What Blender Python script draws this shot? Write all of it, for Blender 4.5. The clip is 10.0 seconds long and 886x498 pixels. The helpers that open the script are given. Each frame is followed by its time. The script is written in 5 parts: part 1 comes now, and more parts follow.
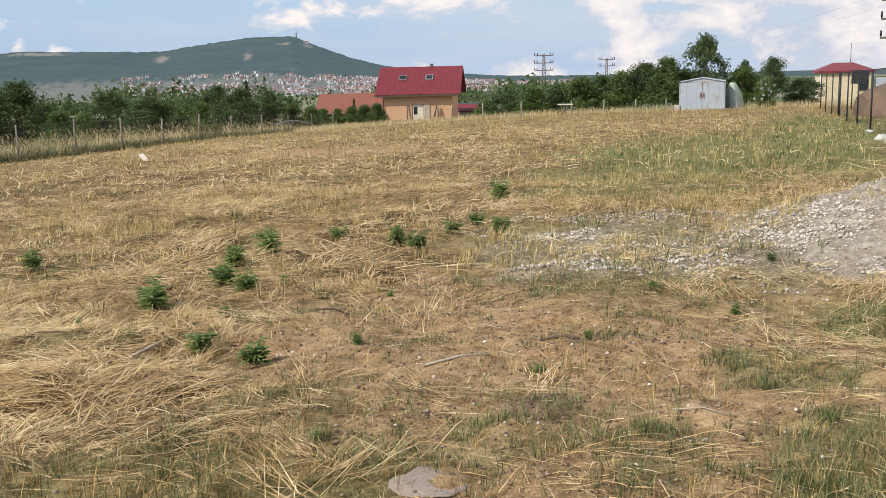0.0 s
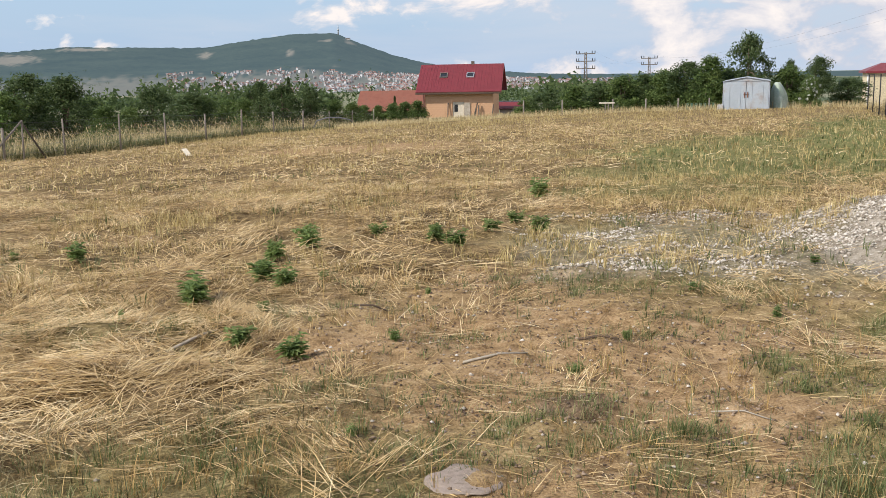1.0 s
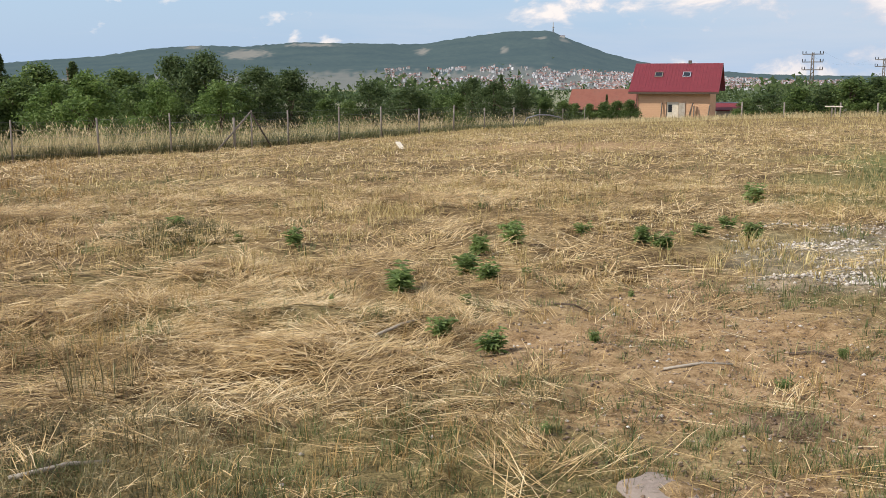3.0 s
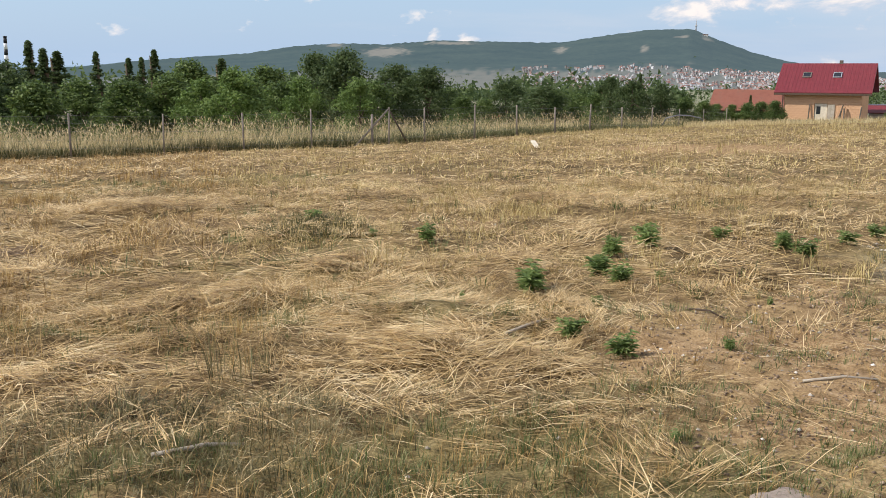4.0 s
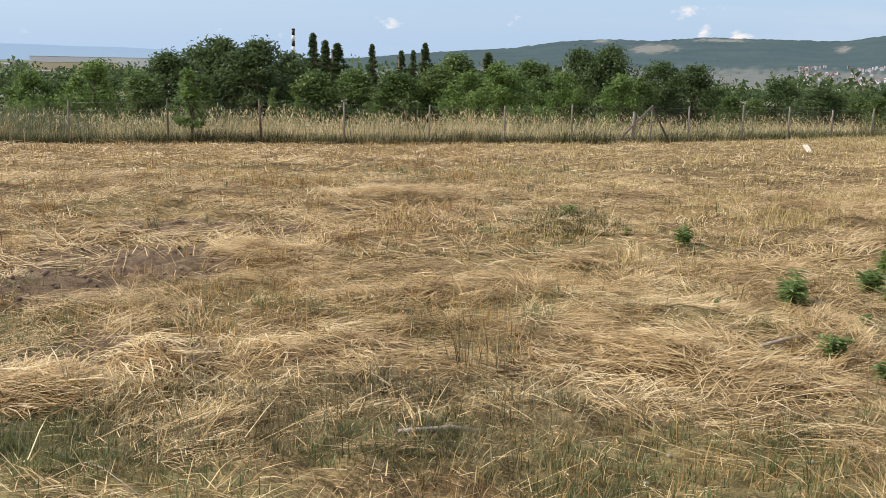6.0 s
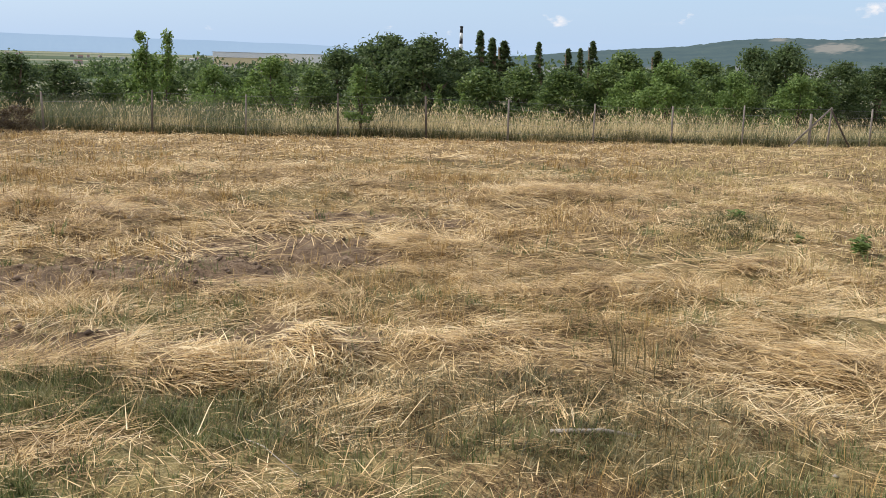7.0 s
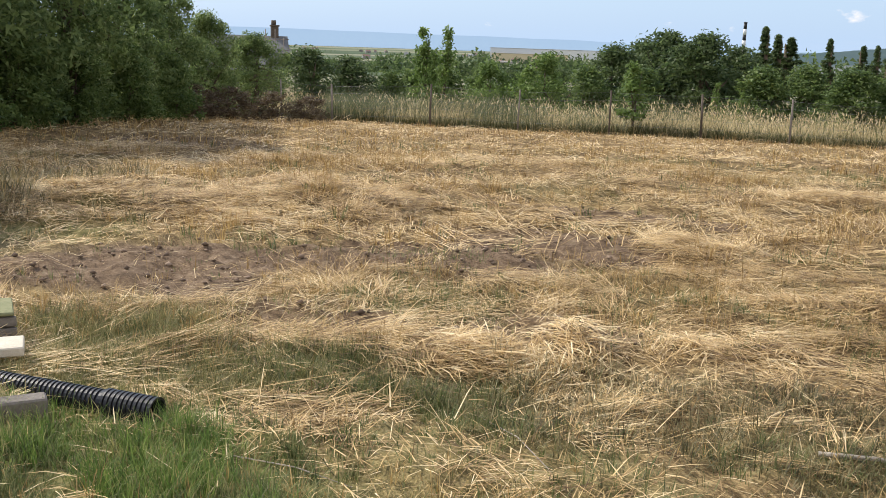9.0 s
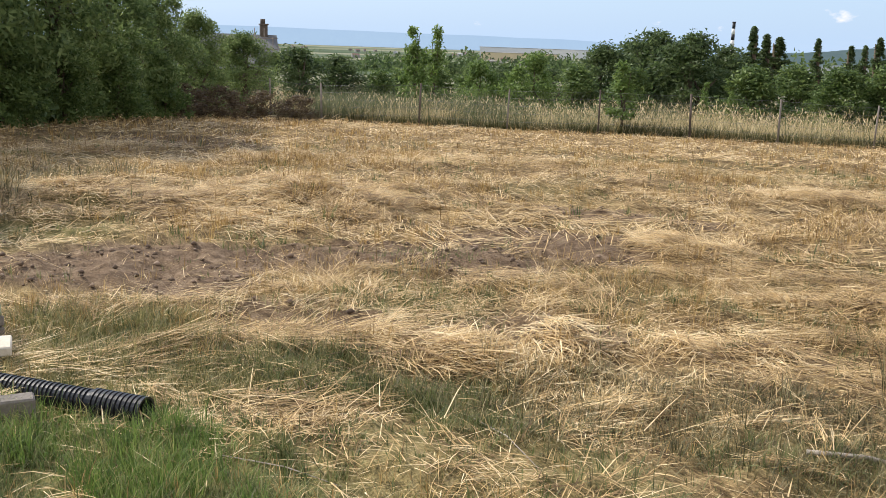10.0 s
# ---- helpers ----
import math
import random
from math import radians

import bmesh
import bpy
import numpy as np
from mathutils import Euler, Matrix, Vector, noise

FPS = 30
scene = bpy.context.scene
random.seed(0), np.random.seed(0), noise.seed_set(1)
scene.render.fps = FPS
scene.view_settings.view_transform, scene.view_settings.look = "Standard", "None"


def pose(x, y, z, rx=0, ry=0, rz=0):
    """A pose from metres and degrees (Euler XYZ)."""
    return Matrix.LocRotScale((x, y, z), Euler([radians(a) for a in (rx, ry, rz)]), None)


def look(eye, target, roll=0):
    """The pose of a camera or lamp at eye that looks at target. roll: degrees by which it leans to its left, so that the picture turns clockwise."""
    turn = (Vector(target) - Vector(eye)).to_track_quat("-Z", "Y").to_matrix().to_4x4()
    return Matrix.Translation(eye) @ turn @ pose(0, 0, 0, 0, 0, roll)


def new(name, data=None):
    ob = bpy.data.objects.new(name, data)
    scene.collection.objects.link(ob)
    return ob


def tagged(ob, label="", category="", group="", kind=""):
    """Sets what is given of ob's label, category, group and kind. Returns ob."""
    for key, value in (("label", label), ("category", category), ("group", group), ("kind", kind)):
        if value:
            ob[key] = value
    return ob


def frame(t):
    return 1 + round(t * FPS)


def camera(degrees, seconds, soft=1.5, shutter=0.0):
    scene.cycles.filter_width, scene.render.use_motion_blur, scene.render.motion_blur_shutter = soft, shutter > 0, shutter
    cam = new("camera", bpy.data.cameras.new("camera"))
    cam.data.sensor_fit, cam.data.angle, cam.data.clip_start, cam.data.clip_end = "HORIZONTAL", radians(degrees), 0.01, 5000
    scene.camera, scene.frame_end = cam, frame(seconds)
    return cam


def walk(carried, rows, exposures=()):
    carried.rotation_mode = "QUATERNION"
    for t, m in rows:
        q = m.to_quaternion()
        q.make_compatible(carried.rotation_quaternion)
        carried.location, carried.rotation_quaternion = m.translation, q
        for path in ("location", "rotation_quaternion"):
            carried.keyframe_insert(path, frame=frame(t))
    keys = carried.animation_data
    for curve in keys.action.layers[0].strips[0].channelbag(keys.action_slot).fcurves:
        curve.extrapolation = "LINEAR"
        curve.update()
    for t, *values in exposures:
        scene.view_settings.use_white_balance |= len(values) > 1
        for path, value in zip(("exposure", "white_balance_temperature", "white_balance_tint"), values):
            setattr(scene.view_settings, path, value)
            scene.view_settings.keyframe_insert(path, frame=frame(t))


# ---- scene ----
# ---- camera: a tripod-like pan to the left, eye 1.6 m above the field ----
cam = camera(48.26, 10.0, soft=0.85)
EYE = Vector((0.0, 0.0, 1.6))
PATH = [  # seconds, yaw, pitch, roll
    (0.0, 0.00, -10.13, 1.41),
    (0.5, 0.85, -10.18, 1.22),
    (1.0, 2.34, -10.22, 1.05),
    (1.5, 4.48, -10.15, 0.77),
    (2.0, 7.61, -10.09, 0.56),
    (2.5, 10.79, -10.16, 0.39),
    (4.0, 22.24, -10.31, -0.13),
    (4.5, 25.79, -10.39, -0.31),
    (5.0, 29.45, -10.48, -0.47),
    (5.5, 33.00, -10.59, -0.88),
    (7.0, 46.68, -11.09, -1.60),
    (7.5, 51.16, -11.27, -1.82),
    (8.0, 55.74, -11.41, -1.93),
    (8.5, 59.49, -11.64, -1.97),
    (9.0, 62.25, -11.77, -1.86),
    (9.5, 61.91, -11.64, -1.84),
    (10.0, 61.65, -11.80, -1.96),
]
walk(cam, [(t, pose(EYE.x, EYE.y, EYE.z, 90 + p, r, y)) for t, y, p, r in PATH],
     exposures=[(0, 0.05), (5.5, 0.12), (7, 0.2), (8.5, 0.3), (10, 0.36)])

# ---- sky and sun ----
SUN_AZ, SUN_EL = 121.0, 38.0          # degrees to the left of +y, degrees up
world = bpy.data.worlds.new("sky")
scene.world = world
world.use_nodes = True


class Nodes:
    """Short hand for a node tree."""

    def __init__(self, tree):
        self.tree = tree

    def add(self, kind, inputs=(), **attributes):
        node = self.tree.nodes.new("ShaderNode" + kind)
        for key, value in attributes.items():
            setattr(node, key, value)
        for key, value in dict(inputs).items():
            if isinstance(value, bpy.types.NodeSocket):
                self.tree.links.new(value, node.inputs[key])
            else:
                node.inputs[key].default_value = value
        return node

    def math(self, op, a, b=0.0, clamp=False):
        return self.add("Math", {0: a, 1: b}, operation=op, use_clamp=clamp).outputs[0]

    def ramp(self, fac, stops):
        node = self.add("ValToRGB", {0: fac})
        while len(node.color_ramp.elements) < len(stops):
            node.color_ramp.elements.new(0.5)
        for e, (p, c) in zip(node.color_ramp.elements, stops):
            e.position, e.color = p, (*c, 1) if len(c) == 3 else c
        return node.outputs[0]

    def mix(self, fac, a, b, blend="MIX"):
        node = self.add("Mix", {0: fac, 6: a, 7: b}, data_type="RGBA", blend_type=blend)
        return node.outputs[2]

    def noise(self, vector, scale, detail=4.0, rough=0.55, distort=0.0):
        return self.add("TexNoise", {"Vector": vector, "Scale": scale, "Detail": detail, "Roughness": rough, "Distortion": distort}).outputs[0]


wn = Nodes(world.node_tree)
sky = wn.add("TexSky", sky_type="NISHITA", sun_disc=False, sun_elevation=radians(SUN_EL), sun_rotation=radians(360 - SUN_AZ),
             air_density=1.2, dust_density=1.6, ozone_density=1.5)
gen = wn.add("TexCoord").outputs["Generated"]
sep = wn.add("SeparateXYZ", {0: gen})
up = wn.math("MAXIMUM", sep.outputs[2], 0.0)
low = wn.math("ADD", up, 0.10)
flat = wn.add("CombineXYZ", {0: wn.math("DIVIDE", sep.outputs[0], low), 1: wn.math("DIVIDE", sep.outputs[1], low), 2: 3.1}).outputs[0]
layer = wn.noise(flat, 0.42, 7, 0.6, 0.3)
at_low = wn.add("Mapping", {"Vector": gen, "Location": (2.3, 0.4, 0.0), "Scale": (6.0, 6.0, 11.0)}).outputs[0]
puffs = wn.noise(at_low, 1.9, 10, 0.58, 0.25)
veil = wn.noise(wn.add("Mapping", {"Vector": gen, "Location": (0.7, 1.9, 0.0), "Scale": (2.2, 2.2, 16.0)}).outputs[0], 1.6, 6, 0.55, 0.2)
east = wn.math("MULTIPLY", sep.outputs[0], 0.23)          # more cloud towards +x
blue = wn.mix(1.0, sky.outputs[0], (0.115, 0.135, 0.17, 1), "MULTIPLY")
haze = wn.math("POWER", wn.math("SUBTRACT", 1.0, up, True), 4.0)
blue = wn.mix(wn.math("MULTIPLY", haze, 0.85), blue, (0.47, 0.63, 0.87, 1))
grey = wn.ramp(wn.math("ADD", wn.math("MULTIPLY", wn.math("ADD", veil, layer), 0.5), east), [(0.40, (0, 0, 0)), (0.62, (0.75, 0.75, 0.75))])
blue = wn.mix(grey, blue, (0.58, 0.65, 0.76, 1))
heads = wn.ramp(wn.math("ADD", puffs, east), [(0.485, (0, 0, 0)), (0.575, (0.95, 0.95, 0.95))])
shade = wn.ramp(puffs, [(0.46, (0.60, 0.63, 0.73)), (0.62, (1.0, 0.92, 0.88))])
col = wn.mix(heads, blue, shade)
bg = world.node_tree.nodes["Background"]
world.node_tree.links.new(col, bg.inputs[0])
bg.inputs[1].default_value = 1.0
sun = new("sun", bpy.data.lights.new("sun", "SUN"))
sun.data.energy, sun.data.angle, sun.data.color = 4.4, radians(0.9), (1.0, 0.93, 0.83)
sa, se = radians(SUN_AZ), radians(SUN_EL)
sun.matrix_world = look((0, 0, 60), Vector((0, 0, 60)) - Vector((-math.sin(sa) * math.cos(se), math.cos(sa) * math.cos(se), math.sin(se))))

# ---- materials ----


def material(name, rough=0.85, metal=0.0):
    m = bpy.data.materials.new(name)
    m.use_nodes = True
    n = Nodes(m.node_tree)
    n.bsdf = m.node_tree.nodes["Principled BSDF"]
    n.bsdf.inputs["Roughness"].default_value = rough
    n.bsdf.inputs["Metallic"].default_value = metal
    n.bsdf.inputs["Specular IOR Level"].default_value = 0.3
    n.link = m.node_tree.links.new
    n.out = m
    n.pos = n.add("NewGeometry").outputs["Position"]
    n.obj = n.add("TexCoord").outputs["Object"]
    return n


def grainy(name, dark, light, scale=6.0, rough=0.85, metal=0.0, bump=0.3, fine=60.0, stain=None, stain_scale=1.2):
    """A surface with broad and fine variation between two colours, stains and relief."""
    n = material(name, rough, metal)
    broad = n.noise(n.obj, scale, 6, 0.6)
    small = n.noise(n.obj, fine, 4, 0.6)
    fac = n.math("ADD", n.math("MULTIPLY", broad, 0.65), n.math("MULTIPLY", small, 0.35))
    c = n.ramp(fac, [(0.32, dark), (0.68, light)])
    if stain:
        c = n.mix(n.ramp(n.noise(n.obj, stain_scale, 5, 0.65), [(0.52, (0, 0, 0)), (0.70, (0.8, 0.8, 0.8))]), c, (*stain, 1))
    n.link(c, n.bsdf.inputs["Base Color"])
    b = n.add("Bump", {"Height": small, "Strength": bump, "Distance": 0.02})
    n.link(b.outputs[0], n.bsdf.inputs["Normal"])
    return n.out


def blades_material(name, stops, through_light=0.25, rough=0.6):
    """Grass, straw and leaves: each blade takes its own shade; light passes through."""
    n = material(name, rough)
    geo = n.add("NewGeometry")
    patch = n.noise(n.pos, 0.55, 3, 0.5)
    mottle = n.noise(n.pos, 4.5, 3, 0.6)
    fac = n.math("ADD", n.math("MULTIPLY", geo.outputs["Random Per Island"], 0.8), n.math("MULTIPLY", n.math("ADD", patch, mottle), 1.1))
    fac = n.math("SUBTRACT", fac, 1.0, True)
    c = n.ramp(fac, stops)
    n.link(c, n.bsdf.inputs["Base Color"])
    tl = n.add("BsdfTranslucent", {"Color": c})
    mx = n.add("MixShader", {0: through_light, 1: n.bsdf.outputs[0], 2: tl.outputs[0]})
    n.link(mx.outputs[0], n.tree.nodes["Material Output"].inputs["Surface"])
    return n.out


STRAW = blades_material("straw", [(0.0, (0.14, 0.085, 0.036)), (0.3, (0.36, 0.238, 0.1)), (0.6, (0.65, 0.46, 0.205)), (1.0, (0.9, 0.74, 0.45))], 0.15)
GOLD = blades_material("dry_grass", [(0.0, (0.17, 0.1, 0.036)), (0.5, (0.43, 0.28, 0.1)), (1.0, (0.66, 0.48, 0.21))], 0.2)
PALE_GOLD = blades_material("pale_dry_grass", [(0.0, (0.2, 0.145, 0.055)), (0.5, (0.48, 0.365, 0.15)), (1.0, (0.72, 0.59, 0.29))], 0.25)
TALL = blades_material("tall_dry_grass", [(0.0, (0.31, 0.245, 0.11)), (0.5, (0.54, 0.43, 0.215)), (1.0, (0.74, 0.62, 0.36))], 0.3)
GREEN = blades_material("green_grass", [(0.0, (0.05, 0.07, 0.022)), (0.4, (0.125, 0.16, 0.05)), (0.7, (0.21, 0.22, 0.085)), (1.0, (0.42, 0.36, 0.18))], 0.32)
OLIVE = blades_material("coarse_olive_grass", [(0.0, (0.05, 0.05, 0.02)), (0.4, (0.15, 0.13, 0.055)), (0.75, (0.27, 0.22, 0.10)), (1.0, (0.5, 0.41, 0.22))], 0.2)
OLIVE_DARK = blades_material("dark_lying_grass", [(0.0, (0.045, 0.05, 0.016)), (0.5, (0.105, 0.108, 0.036)), (0.85, (0.2, 0.18, 0.075)), (1.0, (0.45, 0.36, 0.19))], 0.2)
SHORT = blades_material("short_yellow_green_grass", [(0.0, (0.10, 0.10, 0.035)), (0.5, (0.24, 0.225, 0.085)), (1.0, (0.5, 0.42, 0.2))], 0.3)
REED = blades_material("reed", [(0.0, (0.07, 0.09, 0.034)), (0.5, (0.14, 0.165, 0.07)), (1.0, (0.25, 0.25, 0.125))], 0.35)
WEED = blades_material("weed_leaf", [(0.0, (0.11, 0.17, 0.05)), (0.5, (0.23, 0.31, 0.1)), (1.0, (0.33, 0.41, 0.16))], 0.5)
LEAF_DARK = blades_material("leaf_dark", [(0.0, (0.045, 0.075, 0.026)), (0.5, (0.085, 0.125, 0.042)), (1.0, (0.15, 0.195, 0.075))], 0.48)
LEAF_MID = blades_material("leaf_mid", [(0.0, (0.05, 0.085, 0.022)), (0.5, (0.11, 0.165, 0.042)), (1.0, (0.19, 0.245, 0.075))], 0.4)
LEAF_EDGE = blades_material("leaf_field_edge", [(0.0, (0.08, 0.125, 0.04)), (0.5, (0.165, 0.225, 0.07)), (1.0, (0.27, 0.33, 0.12))], 0.48)
LEAF_LIGHT = blades_material("leaf_light", [(0.0, (0.08, 0.13, 0.028)), (0.5, (0.145, 0.22, 0.052)), (1.0, (0.23, 0.31, 0.095))], 0.42)
LEAF_RED = blades_material("leaf_reddish", [(0.0, (0.07, 0.05, 0.03)), (0.5, (0.13, 0.09, 0.05)), (1.0, (0.2, 0.16, 0.08))], 0.3)
BLOSSOM = blades_material("blossom", [(0.0, (0.55, 0.56, 0.48)), (1.0, (0.80, 0.80, 0.74))], 0.2)
BARK = grainy("bark", (0.06, 0.045, 0.03), (0.17, 0.13, 0.09), 5, 0.95, bump=0.7)
POST_WOOD = grainy("weathered_post", (0.13, 0.11, 0.09), (0.29, 0.255, 0.21), 3, 0.9, bump=0.5, fine=40)
POST_DARK = grainy("dark_post_wood", (0.07, 0.055, 0.04), (0.17, 0.14, 0.11), 3, 0.9, bump=0.5, fine=40)
WIRE = grainy("galvanised_wire", (0.13, 0.13, 0.125), (0.24, 0.24, 0.23), 9, 0.5, 0.6)
BLACK_METAL = grainy("black_painted_metal", (0.012, 0.012, 0.013), (0.03, 0.03, 0.03), 5, 0.5)
ROOF_RED = grainy("red_metal_roof", (0.145, 0.022, 0.027), (0.20, 0.033, 0.038), 1.5, 0.45, bump=0.1, fine=20, stain=(0.15, 0.025, 0.028), stain_scale=0.7)
ROOF_OLD = grainy("old_clay_roof", (0.17, 0.062, 0.042), (0.27, 0.105, 0.07), 1.2, 0.9, bump=0.4, fine=18, stain=(0.15, 0.07, 0.05))
BLOCK_WALL = grainy("clay_block", (0.50, 0.29, 0.165), (0.64, 0.41, 0.25), 1.7, 0.9, bump=0.4, fine=25)
MORTAR = grainy("mortar", (0.38, 0.33, 0.28), (0.52, 0.47, 0.40), 3, 0.95)
CREAM = grainy("cream_render", (0.60, 0.50, 0.32), (0.70, 0.60, 0.40), 0.9, 0.9, bump=0.15, fine=30)
WHITE = grainy("white_paint", (0.66, 0.66, 0.64), (0.80, 0.80, 0.78), 2, 0.6, bump=0.1)
ZINC = grainy("grey_zinc_sheet", (0.34, 0.38, 0.41), (0.48, 0.52, 0.55), 0.9, 0.5, 0.25, bump=0.12, fine=14, stain=(0.30, 0.24, 0.20), stain_scale=0.9)
RUST = grainy("rust", (0.10, 0.04, 0.02), (0.24, 0.10, 0.05), 8, 0.9, bump=0.4)
TARP = grainy("green_grey_tarpaulin", (0.22, 0.29, 0.22), (0.42, 0.47, 0.38), 1.2, 0.6, bump=0.3, fine=10, stain=(0.52, 0.54, 0.46))
GREEN_PAINT = grainy("faded_green_paint", (0.05, 0.10, 0.06), (0.10, 0.16, 0.10), 4, 0.7)
CONCRETE = grainy("concrete", (0.34, 0.32, 0.29), (0.50, 0.48, 0.44), 4, 0.92, bump=0.5)
STONE = grainy("limestone", (0.40, 0.38, 0.34), (0.66, 0.63, 0.57), 7, 0.9, bump=0.6, fine=50)
CEMENT = grainy("dusty_cement", (0.28, 0.22, 0.17), (0.40, 0.325, 0.265), 6, 0.95, bump=0.5)
GLASS_DARK = grainy("dark_window_glass", (0.015, 0.018, 0.02), (0.03, 0.034, 0.04), 2, 0.12, bump=0.0)
PIPE = grainy("black_plastic", (0.010, 0.010, 0.011), (0.022, 0.022, 0.024), 9, 0.42, bump=0.08)
PLANK = grainy("grey_weathered_plank", (0.27, 0.23, 0.18), (0.52, 0.46, 0.37), 4, 0.88, bump=0.5, fine=70)
PALE_PLANK = grainy("pale_plank", (0.50, 0.43, 0.32), (0.72, 0.65, 0.52), 4, 0.8, bump=0.3, fine=70)
DARK_WOOD = grainy("dark_wet_wood", (0.05, 0.035, 0.025), (0.13, 0.09, 0.06), 6, 0.85, bump=0.5)
EARTH = grainy("dug_earth", (0.11, 0.072, 0.045), (0.23, 0.155, 0.097), 1.4, 0.97, bump=0.9, fine=12)


def backdrop_material(name, haze_glow, dark, light, scale, bare=None):
    """Far land: woods in two tones, bare slopes, and air haze put in as an even blue glow."""
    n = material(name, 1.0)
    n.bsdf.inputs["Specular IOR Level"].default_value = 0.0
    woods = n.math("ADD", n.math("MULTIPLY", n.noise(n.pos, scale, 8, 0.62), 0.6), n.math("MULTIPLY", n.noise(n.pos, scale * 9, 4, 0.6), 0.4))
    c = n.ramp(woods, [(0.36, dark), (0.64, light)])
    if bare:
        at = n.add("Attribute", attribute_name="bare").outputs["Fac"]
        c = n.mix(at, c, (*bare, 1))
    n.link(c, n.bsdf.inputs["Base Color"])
    n.bsdf.inputs["Emission Color"].default_value = (*haze_glow, 1)
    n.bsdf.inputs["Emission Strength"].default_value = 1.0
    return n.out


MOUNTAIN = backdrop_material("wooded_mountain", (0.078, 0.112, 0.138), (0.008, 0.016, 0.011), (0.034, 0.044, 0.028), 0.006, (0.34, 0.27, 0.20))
FAR_HILL = backdrop_material("far_hazed_hill", (0.31, 0.43, 0.61), (0.05, 0.07, 0.05), (0.08, 0.10, 0.07), 0.004)


def ground_material():
    n = material("field_ground", 0.97)
    n.bsdf.inputs["Specular IOR Level"].default_value = 0.1
    cov = n.add("Attribute", attribute_name="cover")
    sp = n.add("SeparateColor", {0: cov.outputs["Color"]})
    n1, n2, n3 = n.noise(n.pos, 0.9, 7, 0.62), n.noise(n.pos, 9.0, 6, 0.65), n.noise(n.pos, 70.0, 4, 0.6)
    grain = n.math("ADD", n.math("MULTIPLY", n2, 0.6), n.math("MULTIPLY", n3, 0.4))
    # matted fibres lying in three directions
    fibre = None
    for turn in (0.3, 1.35, 2.5):
        turned = n.add("Mapping", {"Vector": n.pos, "Rotation": (0, 0, turn), "Scale": (7.0, 55.0, 7.0)}).outputs[0]
        one = n.noise(turned, 1.0, 5, 0.7, 0.6)
        fibre = one if fibre is None else n.math("MAXIMUM", fibre, one)
    matted = n.math("ADD", n.math("MULTIPLY", n1, 0.22), n.math("MULTIPLY", n.math("ADD", n.math("MULTIPLY", grain, 0.5), n.math("MULTIPLY", n.math("SUBTRACT", fibre, 0.09), 0.5)), 0.78))
    # dark stops paint soil and shade into the gaps between straws
    straw = n.ramp(matted, [(0.40, (0.035, 0.023, 0.011)), (0.47, (0.15, 0.10, 0.046)), (0.53, (0.36, 0.255, 0.12)), (0.61, (0.64, 0.49, 0.255))])
    soil = n.ramp(grain, [(0.37, (0.15, 0.09, 0.042)), (0.50, (0.36, 0.235, 0.118)), (0.64, (0.53, 0.375, 0.21))])
    green = n.ramp(grain, [(0.36, (0.075, 0.085, 0.028)), (0.52, (0.175, 0.18, 0.062)), (0.66, (0.34, 0.31, 0.13))])
    stone = n.ramp(grain, [(0.36, (0.20, 0.16, 0.115)), (0.52, (0.36, 0.31, 0.24)), (0.66, (0.54, 0.485, 0.40))])
    dark = n.ramp(grain, [(0.36, (0.065, 0.043, 0.026)), (0.52, (0.185, 0.126, 0.077)), (0.66, (0.35, 0.26, 0.17))])
    c = n.mix(sp.outputs[0], straw, soil)
    c = n.mix(sp.outputs[1], c, green)
    c = n.mix(sp.outputs[2], c, stone)
    c = n.mix(cov.outputs["Alpha"], c, dark)
    # farmland of the plain, its colours muted in place of distance haze
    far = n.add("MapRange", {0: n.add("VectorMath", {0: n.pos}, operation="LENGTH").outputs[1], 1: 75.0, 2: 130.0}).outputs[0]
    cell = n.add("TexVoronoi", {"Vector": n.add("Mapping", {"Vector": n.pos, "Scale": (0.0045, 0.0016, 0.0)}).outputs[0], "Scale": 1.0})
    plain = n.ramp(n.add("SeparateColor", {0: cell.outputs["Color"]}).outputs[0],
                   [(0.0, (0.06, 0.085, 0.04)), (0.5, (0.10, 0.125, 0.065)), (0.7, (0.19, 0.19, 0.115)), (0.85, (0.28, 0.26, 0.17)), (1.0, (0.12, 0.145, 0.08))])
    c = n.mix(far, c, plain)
    n.link(c, n.bsdf.inputs["Base Color"])
    b = n.add("Bump", {"Height": grain, "Strength": 0.9, "Distance": 0.05})
    n.link(b.outputs[0], n.bsdf.inputs["Normal"])
    return n.out


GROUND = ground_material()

# ---- shape of the land ----
RNG = np.random.default_rng(7)


# Plan bearings and distances fit the camera's view; warped here to suit this lens.
PLAN_AZ = [-40, -26, -18, -10, -6, -2, 2, 10, 18, 26, 34, 42, 50, 58, 66, 74, 82, 90, 110]
FITTED_AZ = [-39.5, -25.27, -17.08, -9.2, -5.35, -1.69, 2.0, 9.59, 17.23, 24.96, 32.61, 40.39, 48.22, 55.85, 63.21, 70.83, 78.67, 86.93, 107]
VIEW_SCALE = 1.0 / 0.95


def place_at(az, d):
    """A place d metres off, az degrees to the left of +y."""
    return -math.sin(radians(az)) * d, math.cos(radians(az)) * d


def bearing(az):
    return np.interp(az, PLAN_AZ, FITTED_AZ)


def polar(az, d):
    """A place of the plan, d plan metres off, az plan degrees to the left of +y."""
    return place_at(float(bearing(az)), d * VIEW_SCALE)


